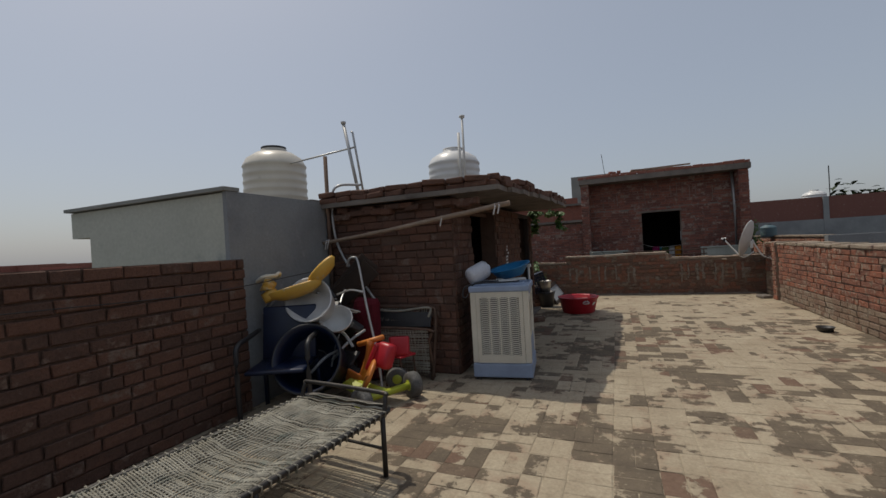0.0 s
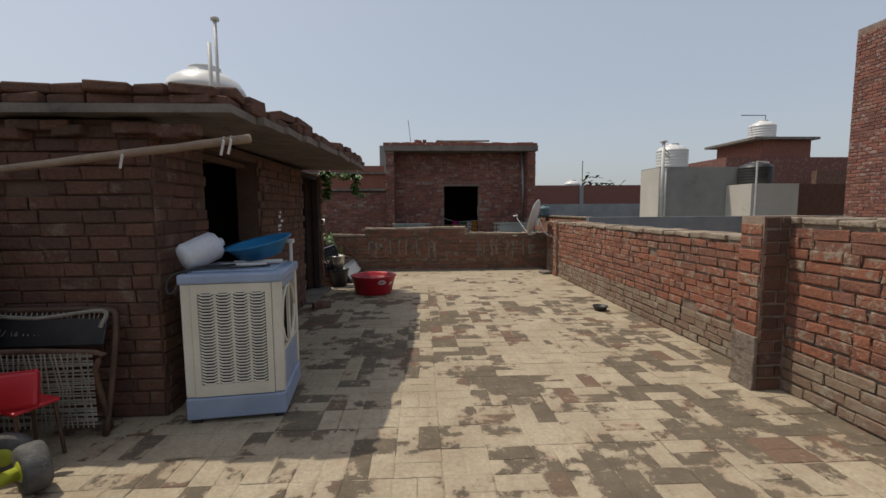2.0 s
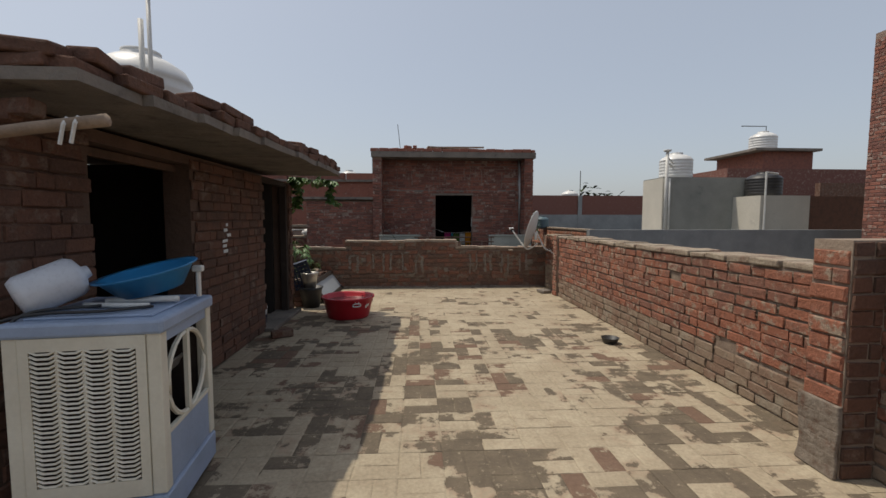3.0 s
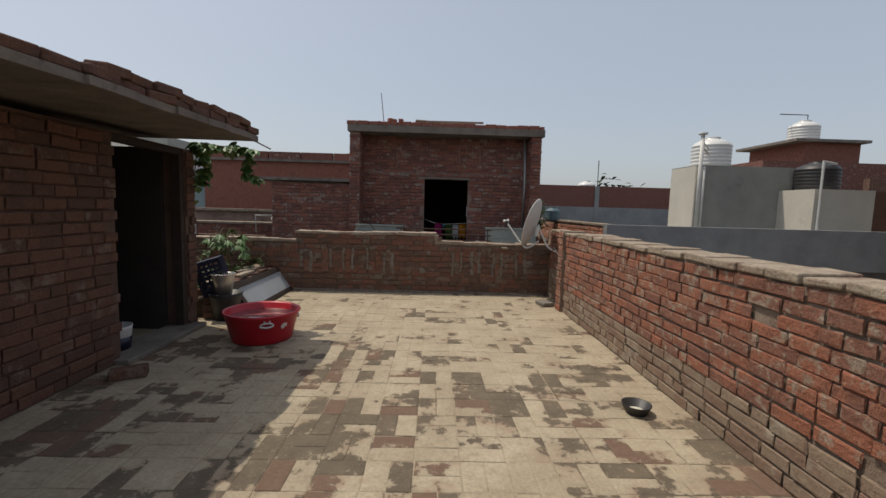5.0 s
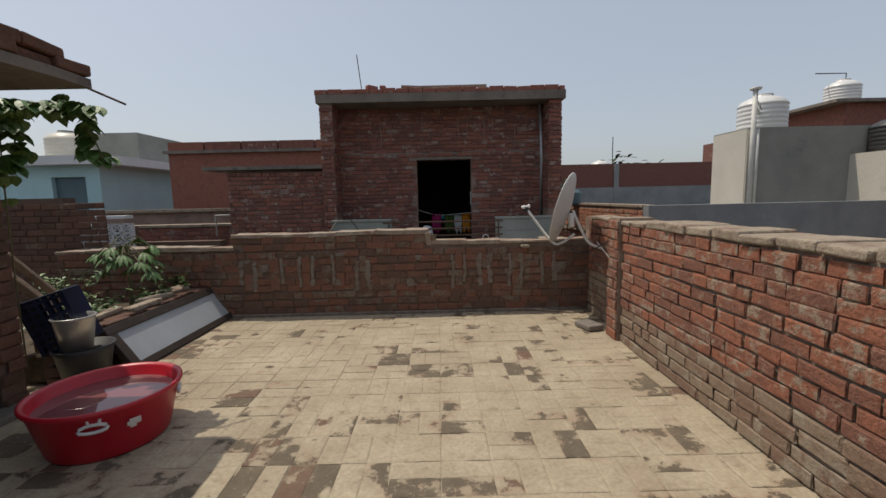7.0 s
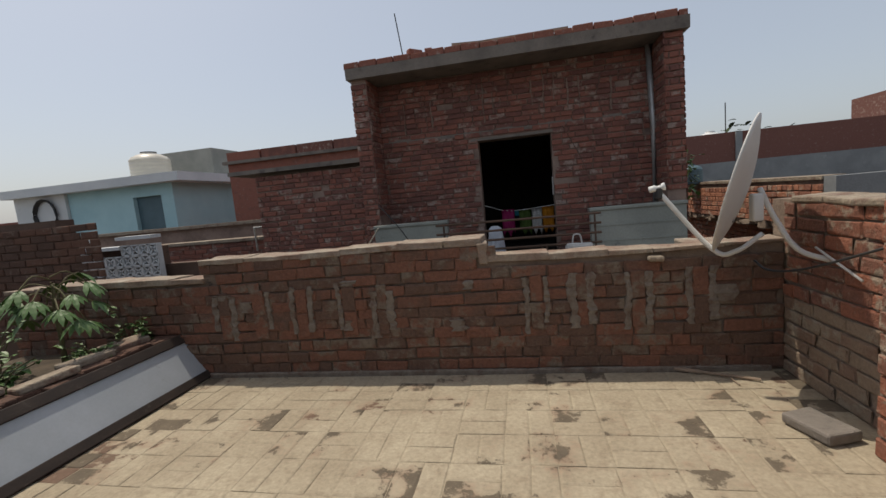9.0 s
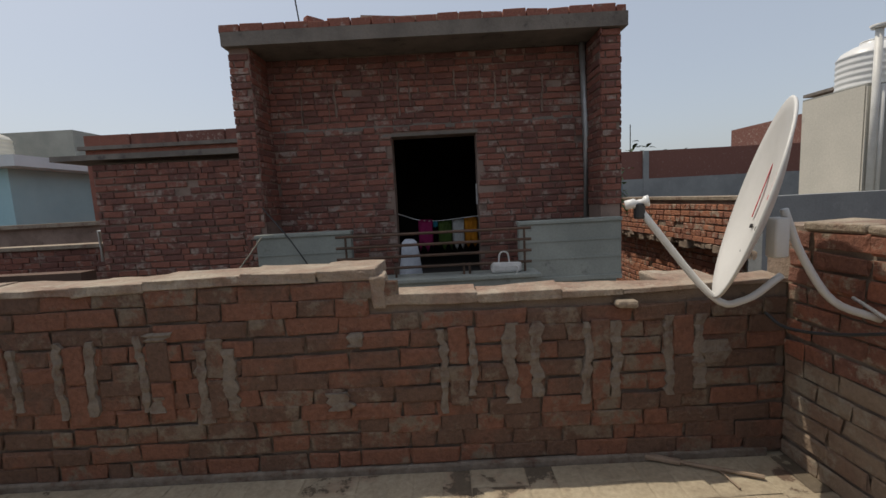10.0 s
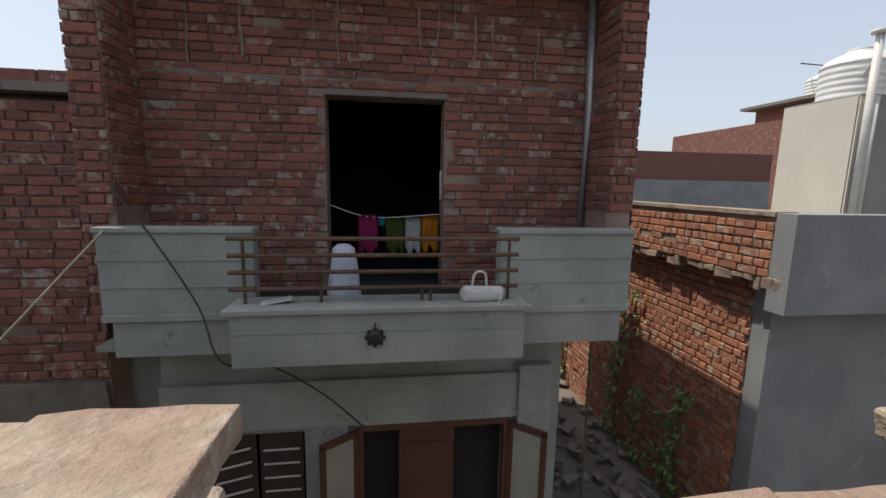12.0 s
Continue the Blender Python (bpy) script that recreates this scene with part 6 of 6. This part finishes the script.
# alley growth and rubble
def rubble(bm):
    r = random.Random(71)
    for _ in range(240):
        box(bm, None, (r.uniform(0.06, 0.25), r.uniform(0.05, 0.2), r.uniform(0.03, 0.1)), m=pose(r.uniform(3.0, 4.8), r.uniform(13.0, 21), GROUND + r.uniform(0.0, 0.12), r.uniform(-25, 25), r.uniform(-25, 25), r.uniform(0, 180)), bevel=0.008)
tagged(made("rubble", "concrete", rubble), "broken bricks and rubble on the alley floor", "rubble", kind="stuff")
creeper = thing("wall_creeper", (4.85, 14.0, GROUND), "green creeper climbing the alley wall", "creeper")
def creeper_leaves(bm):
    r = random.Random(72)
    for base_y, hmax, k in ((14.2, 1.6, 150), (15.6, 2.6, 200), (17.6, 2.4, 150), (14.9, 1.2, 90)):
        for _ in range(k):
            z = r.uniform(0.1, hmax)
            leaf_shape(bm, (-0.03 - r.uniform(0, 0.07), base_y - 14.0 + r.gauss(0, 0.13) + 0.2 * math.sin(z * 2), z), (-0.6, r.uniform(-1, 1), r.uniform(-0.8, 0.4)), r.uniform(0.05, 0.10), 0.05, 0.3, r=r)
made("leaf", "leaf", creeper_leaves, parent=creeper)
made("stem", "stem", lambda bm: [tube(bm, curve_pts([(-0.03, y, 0), (-0.03, y + 0.1, 0.8), (-0.03, y - 0.05, h)], 4), 0.012, 6) for y, h in ((0.2, 1.6), (1.6, 2.6), (3.6, 2.4))], parent=creeper)
bush = thing("corner_creeper", (4.45, 13.6, 0.9), "green creeper over the wall behind the dish", "creeper")
made("leaf", "leaf", lambda bm: [leaf_shape(bm, (-1.0 + rng.gauss(0, 0.08), 0.4 + rng.gauss(0, 0.1), -0.05 + rng.uniform(0, 0.65)), (rng.uniform(-1, 1), rng.uniform(-1, 1), rng.uniform(-0.6, 0.4)), 0.09, 0.06, 0.3) for _ in range(160)], parent=bush)
made("stem", "stem", lambda bm: tube(bm, [(-1.0, 0.4, -3.7), (-1.02, 0.4, 0.5)], 0.012, 6), parent=bush)

# ---- far roofs ----
water_tank((8.9, 16.1, 2.65), 0.50, 0.85, "tank_white", "white ribbed plastic tank on the stair tower", lid="tank_white")
water_tank((22.4, 28.5, 5.6), 0.75, 1.3, "tank_white", "white plastic tank on the red brick house", lid="tank_white")
water_tank((11.1, 15.0, 2.02), 0.48, 0.75, "black", "black plastic tank on the pale block", ribs=False)
water_tank((-11.6, 20.6, 2.77), 0.62, 1.0, "tank_cream", "cream plastic tank on the blue house roof", ribs=False)
water_tank((11.8, 34, 2.4), 0.6, 1.1, "tank_white", "small white tank on a distant roof", lid="tank_white")
water_tank((-4.2, 30, 3.3), 0.6, 1.1, "tank_white", "small white tank on a distant roof", lid="tank_white")
water_tank((-8.6, 5.2, 1.35), 0.45, 0.8, "tank_white", "white tank on the next terrace", lid="tank_white")
water_tank((4.6, 16.9, 1.0), 0.22, 0.4, "teal_door", "small teal drum on a roof", ribs=False)
structure(made("far_roofs", "brick_dark", lambda bm: (span(bm, 9.0, 14, 33, 36, GROUND, 2.4), span(bm, -6, -2, 29, 32, GROUND, 3.3), span(bm, -10, -7.7, 3.6, 7, GROUND, 1.3), span(bm, -14, -9.9, 4.2, 7, GROUND, 1.25))), "distant brick roofs under the tanks", "roof")
tagged(made("tower_mast", "pvc", lambda bm: (tube(bm, [(8.05, 15.2, 0.9), (8.05, 15.2, 3.45)], 0.05, 8), tube(bm, [(8.15, 15.2, 0.9), (8.15, 15.2, 2.6)], 0.04, 8), tube(bm, [(8.05, 15.2, 3.1), (8.9, 16.1, 3.0)], 0.03, 8), tube(bm, [(8.05, 15.2, 3.28), (8.5, 15.6, 3.1)], 0.02, 8), lathe(bm, [(0.10, 0), (0.12, 0.05), (0, 0.06)], m=pose(8.05, 15.2, 3.43), n=12)), smooth=True), "white vent pipes up the stair tower", "pipe")
tagged(made("block_pipe", "pvc", lambda bm: tube(bm, [(10.45, 14.15, 0.9), (10.45, 14.15, 2.7), (11.2, 14.6, 2.7)], 0.03, 8), smooth=False), "white pipe beside the black tank", "pipe")
tagged(made("far_aerial", "dark_steel", lambda bm: (tube(bm, [(12.6, 34, 2.4), (12.6, 34, 5.0)], 0.03, 6), tube(bm, [(23, 29, 5.8), (23, 29, 7.4), (21, 28.6, 7.3)], 0.03, 6))), "thin aerial masts on far roofs", "aerial", kind="stuff")
tagged(made("stand_pipe", "pvc", lambda bm: (tube(bm, [(-3.3, 14.0, 0.6), (-3.3, 14.0, 1.0), (-2.9, 14.0, 1.0)], 0.02, 8), lathe(bm, [(0, 0), (0.16, 0.02), (0.2, 0.1), (0.14, 0.18), (0, 0.2)], m=pose(-2.85, 14.3, 0.83), n=16)), smooth=True), "white pipe and pot on the low wall", "pipe")


def tree(at, h, spread, seed):
    ob = thing("far_tree", at, "distant leafy green tree between roofs", "tree", group="far trees")
    r = random.Random(seed)
    ends = []
    def limbs(bm):
        tube(bm, [(0, 0, 0), (0.1, 0, h * 0.4), (0, 0.1, h * 0.65)], [0.3, 0.2, 0.14], 8)
        for k in range(9):
            a = k * 2.4
            e = Vector((spread * r.uniform(0.4, 0.9) * math.cos(a), spread * r.uniform(0.4, 0.9) * math.sin(a), h * r.uniform(0.65, 0.95)))
            ends.append(e)
            tube(bm, [(0.05, 0.05, h * r.uniform(0.4, 0.62)), tuple(e * 0.6 + Vector((0, 0, h * 0.25))), tuple(e)], [0.12, 0.07, 0.03], 6)
    made("trunk", "stem", limbs, parent=ob)
    def crown(bm):
        for e in ends:
            for _ in range(70):
                p = e + Vector((r.gauss(0, spread * 0.2), r.gauss(0, spread * 0.2), r.gauss(0, h * 0.07)))
                leaf_shape(bm, p, (r.uniform(-1, 1), r.uniform(-1, 1), r.uniform(-0.6, 0.4)), 0.45, 0.3, 0.3, r=r)
    made("crown", "foliage", crown, parent=ob)


tree((15.0, 36, GROUND), 6.2, 2.0, 81)
tree((-9.5, 40, GROUND), 5.6, 2.4, 82)
tree((40, 60, GROUND), 7.0, 4.0, 83)


# ---- loose pieces become parts of their own ----
def split_loose(ob):
    me = ob.data
    link = list(range(len(me.vertices)))

    def root(i):
        while link[i] != i:
            link[i] = link[link[i]]
            i = link[i]
        return i

    for e in me.edges:
        a, b = root(e.vertices[0]), root(e.vertices[1])
        if a != b:
            link[a] = b
    groups = {}
    for p in me.polygons:
        groups.setdefault(root(p.vertices[0]), []).append(p)
    if not 2 <= len(groups) <= 40:
        if len(groups) > 40:
            tagged(ob, kind="stuff")
        return
    for polys in groups.values():
        ids = sorted({v for p in polys for v in p.vertices})
        at = {v: k for k, v in enumerate(ids)}
        part = bpy.data.meshes.new(ob.name.split(".")[0])
        part.from_pydata([me.vertices[v].co[:] for v in ids], [], [tuple(at[v] for v in p.vertices) for p in polys])
        part.materials.append(me.materials[0])
        for q, p in zip(part.polygons, polys):
            q.use_smooth = p.use_smooth
        piece = new(ob.name.split(".")[0], part)
        piece.parent = ob.parent
        piece.matrix_basis = ob.matrix_basis.copy()
        for key in ("label",):
            if key in ob:
                piece[key] = ob[key]
    bpy.data.objects.remove(ob)


SPLIT = ("foot", "post", "fan_side", "fan_blade", "leg", "armrest", "shutter", "shutter_pane", "balcony_rail", "gate_slat", "gate", "parapet_block", "leaf", "stem", "leaf_stalk", "plank",
         "bent_tube", "broken_pieces", "cord_knots", "handle", "wet_pad", "louvred_panel", "shoulder_rib", "rope_webbing", "bolt", "loose_slab", "edging_bricks", "corbel_bricks", "mortar_smear", "lime_scuff", "lime_streak", "pocket_brick", "crown", "edge_brick_course", "roof_edge_course", "coping")
for ob in list(scene.objects):
    if ob.parent and ob.type == "MESH" and ob.name.split(".")[0] in SPLIT and not ob.modifiers:
        split_loose(ob)


# ---- pieces: bricks of walls, floor ----
def lay_floor():
    r = random.Random(21)
    shapes = {}
    for way in (0, 1):
        for k in range(5):
            me = bpy.data.meshes.new("floor_brick")
            L, W = (0.229, 0.112) if way == 0 else (0.112, 0.229)
            vs = []
            for z, i in ((0.0, 0.0), (0.0015, 0.0), (0.0035, 0.008)):
                for sx, sy in ((-1, -1), (1, -1), (1, 1), (-1, 1)):
                    vs.append((sx * (L / 2 - i) + r.uniform(-0.004, 0.004), sy * (W / 2 - i) + r.uniform(-0.004, 0.004), z))
            fs = [(8, 9, 10, 11)] + [(b + j, b + (j + 1) % 4, b + 4 + (j + 1) % 4, b + 4 + j) for b in (0, 4) for j in range(4)]
            me.from_pydata(vs, [], fs)
            me.materials.append(M["tile"])
            shapes[way, k] = me
    V, F, tones, singles = [], [], [], 0
    nx, ny = int((XR - XL) / 0.236) + 1, int((YE - YS) / 0.236)
    for i in range(nx):
        for j in range(ny):
            x, y = XL + 0.05 + 0.236 * (i + 0.5), YE - 0.02 - 0.236 * (j + 0.5)
            if x < RE - 0.1 and RF < y < RN:
                continue
            way = (i + j) % 2 if r.random() < 0.55 else r.randrange(2)
            for s in (-0.059, 0.059):
                cx, cy = (x, y + s) if way == 0 else (x + s, y)
                me = shapes[way, r.randrange(5)]
                m4 = pose(cx, cy, 0.0005 + r.uniform(-0.002, 0.0015), 0, 0, r.uniform(-1, 1))
                if singles < 300 and -0.3 < x < 1.9 and 6.0 < y < 9.6:
                    ob = new("floor_brick", me)
                    ob.parent = floor
                    ob.matrix_basis = m4
                    singles += 1
                else:
                    k = len(V)
                    V += [m4 @ v.co for v in me.vertices]
                    F += [tuple(k + q for q in p.vertices) for p in me.polygons]
                    tones += [r.random()] * len(me.polygons)
    stuff_mesh(floor, "floor_bricks", V, F, tones, "tile")


lay_floor()
# a wall facing -x runs towards -y; one facing -y runs towards +x; one facing +x towards +y
EAST = dict(bond="random", joint=0.011, wobble=0.006, course=0.0755, length=0.225, proud=0.008, ragged=0.009)
FOOT = 0.0755 * 4
lay_bricks(wall_east, (XR, 9.14, 0), (-1, 0, 0), 9.14 - 4.3, 0.985, "brick", pick=lambda s, z: s < 4.6, z0=FOOT, seed=3, **EAST)
lay_bricks(wall_east, (XR, 9.14, 0), (-1, 0, 0), 9.14 - 4.3, FOOT, "brick_washed", pick=lambda s, z: False, seed=33, **EAST)
lay_bricks(wall_east, (XN, YE, 0), (-1, 0, 0), YE - 9.34, 0.5, "brick_washed", pick=lambda s, z: False, seed=34, **EAST)
lay_bricks(wall_east, (XN, YE, 0), (-1, 0, 0), YE - 9.34, 0.985, "brick", pick=lambda s, z: False, z0=0.0755 * 6, seed=36, **EAST)
lay_bricks(wall_east, (2.50, 4.3, 0), (-1, 0, 0), 4.3 - YS, 1.145, "brick", pick=lambda s, z: False, z0=FOOT, seed=4, **EAST)
lay_bricks(wall_east, (2.50, 4.3, 0), (-1, 0, 0), 4.3 - YS, FOOT, "brick_washed", pick=lambda s, z: False, seed=35, **EAST)
lay_bricks(wall_north, (XL, YE, 0), (0, -1, 0), XN - XL, end_top, "brick_end", pick=lambda s, z: s > 1.9, z0=0.02, seed=5, bond="random", joint=0.010, proud=0.009, course=0.078, wobble=0.009, length=0.22, ragged=0.010)
for pname, x0, y0, y1, top in (("pier_1", 2.31, 4.13, 4.33, 1.2), ("pier_2", 2.55, 9.14, 9.34, 1.04)):
    ob = bpy.data.objects[pname]
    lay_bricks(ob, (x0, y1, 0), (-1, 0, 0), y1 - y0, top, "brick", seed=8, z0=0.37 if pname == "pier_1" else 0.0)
    # South face gets the darker brick: its shade is put into the colour.
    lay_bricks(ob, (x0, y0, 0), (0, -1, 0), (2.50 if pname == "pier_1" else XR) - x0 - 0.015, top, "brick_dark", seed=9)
# Shaded parapet and room: dark brick carries part of the shade in its colour.
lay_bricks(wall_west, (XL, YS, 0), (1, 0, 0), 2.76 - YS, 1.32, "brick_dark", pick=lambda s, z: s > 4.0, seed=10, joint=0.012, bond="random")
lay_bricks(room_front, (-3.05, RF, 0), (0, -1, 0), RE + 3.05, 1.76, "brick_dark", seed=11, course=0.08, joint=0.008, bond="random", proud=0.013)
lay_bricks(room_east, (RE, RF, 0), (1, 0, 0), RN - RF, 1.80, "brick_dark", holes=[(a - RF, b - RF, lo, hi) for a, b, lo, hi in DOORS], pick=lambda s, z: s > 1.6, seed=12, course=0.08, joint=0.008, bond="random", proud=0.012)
lay_bricks(house, (HX0 + 0.22, HF, 0), (0, -1, 0), HX1 - HX0 - 0.44, 2.85, "brick_house", holes=[(WIN[0] - HX0 - 0.22, WIN[1] - HX0 - 0.22, WIN[2], WIN[3] + 0.04)], z0=0.3, pick=lambda s, z: 0.8 < z < 2.3, seed=13, bond="random", joint=0.012, course=0.073, length=0.222, proud=0.011)
lay_bricks(house, (HX0, HP, 0), (0, -1, 0), 0.22, 2.86, "brick_house", z0=0.25, limit=0, seed=14, bond="english", course=0.073, length=0.222, proud=0.011)
lay_bricks(house, (HX1 - 0.22, HP, 0), (0, -1, 0), 0.22, 2.86, "brick_house", z0=1.03, limit=0, seed=15, bond="english", course=0.073, length=0.222, proud=0.011)
lay_bricks(house, (HX0 + 0.22, HP, 0), (1, 0, 0), 0.5, 2.86, "brick_house", z0=1.03, limit=0, seed=16, course=0.073, length=0.222, proud=0.011)
lay_bricks(house, (HX1 - 0.22, HF, 0), (-1, 0, 0), 0.5, 2.86, "brick_house", z0=1.03, limit=0, seed=17, course=0.073, length=0.222, proud=0.011)
lay_bricks(house, (HX1, HP, 0), (1, 0, 0), 4.4, 2.86, "brick_house", z0=0.25, limit=0, seed=18, course=0.073, length=0.222, proud=0.011)
lay_bricks(side_wall, (-2.62, 13.2, 0), (0, -1, 0), 1.70, 1.78, "brick_house", z0=-0.3, seed=19, bond="random", course=0.073, length=0.222, proud=0.011, wobble=0.007)
lay_bricks(alley, (4.70, 23, 0), (-1, 0, 0), 9.8, 1.0, "brick_alley", z0=0.43, limit=0, seed=20, bond="english", course=0.084, wobble=0.006)
lay_bricks(alley, (4.9, 23, 0), (-1, 0, 0), 9.5, 0.36, "brick_alley", z0=GROUND, limit=0, seed=22, bond="english", course=0.084, wobble=0.008, proud=0.025)
lay_bricks(tallwall, (10.82, 11.7, 0), (-1, 0, 0), 6.0, 5.5, "brick_house", z0=0.5, limit=0, seed=23, course=0.084)
lay_bricks(westwall, (-6.0, 11.3, 0), (0, -1, 0), 2.7, 1.35, "brick_dark", z0=0.0, limit=0, seed=24)
lay_bricks(low_a, (-6.0, 14.2, 0), (0, -1, 0), 3.3, 0.78, "brick_house", z0=0.0, limit=0, seed=25)
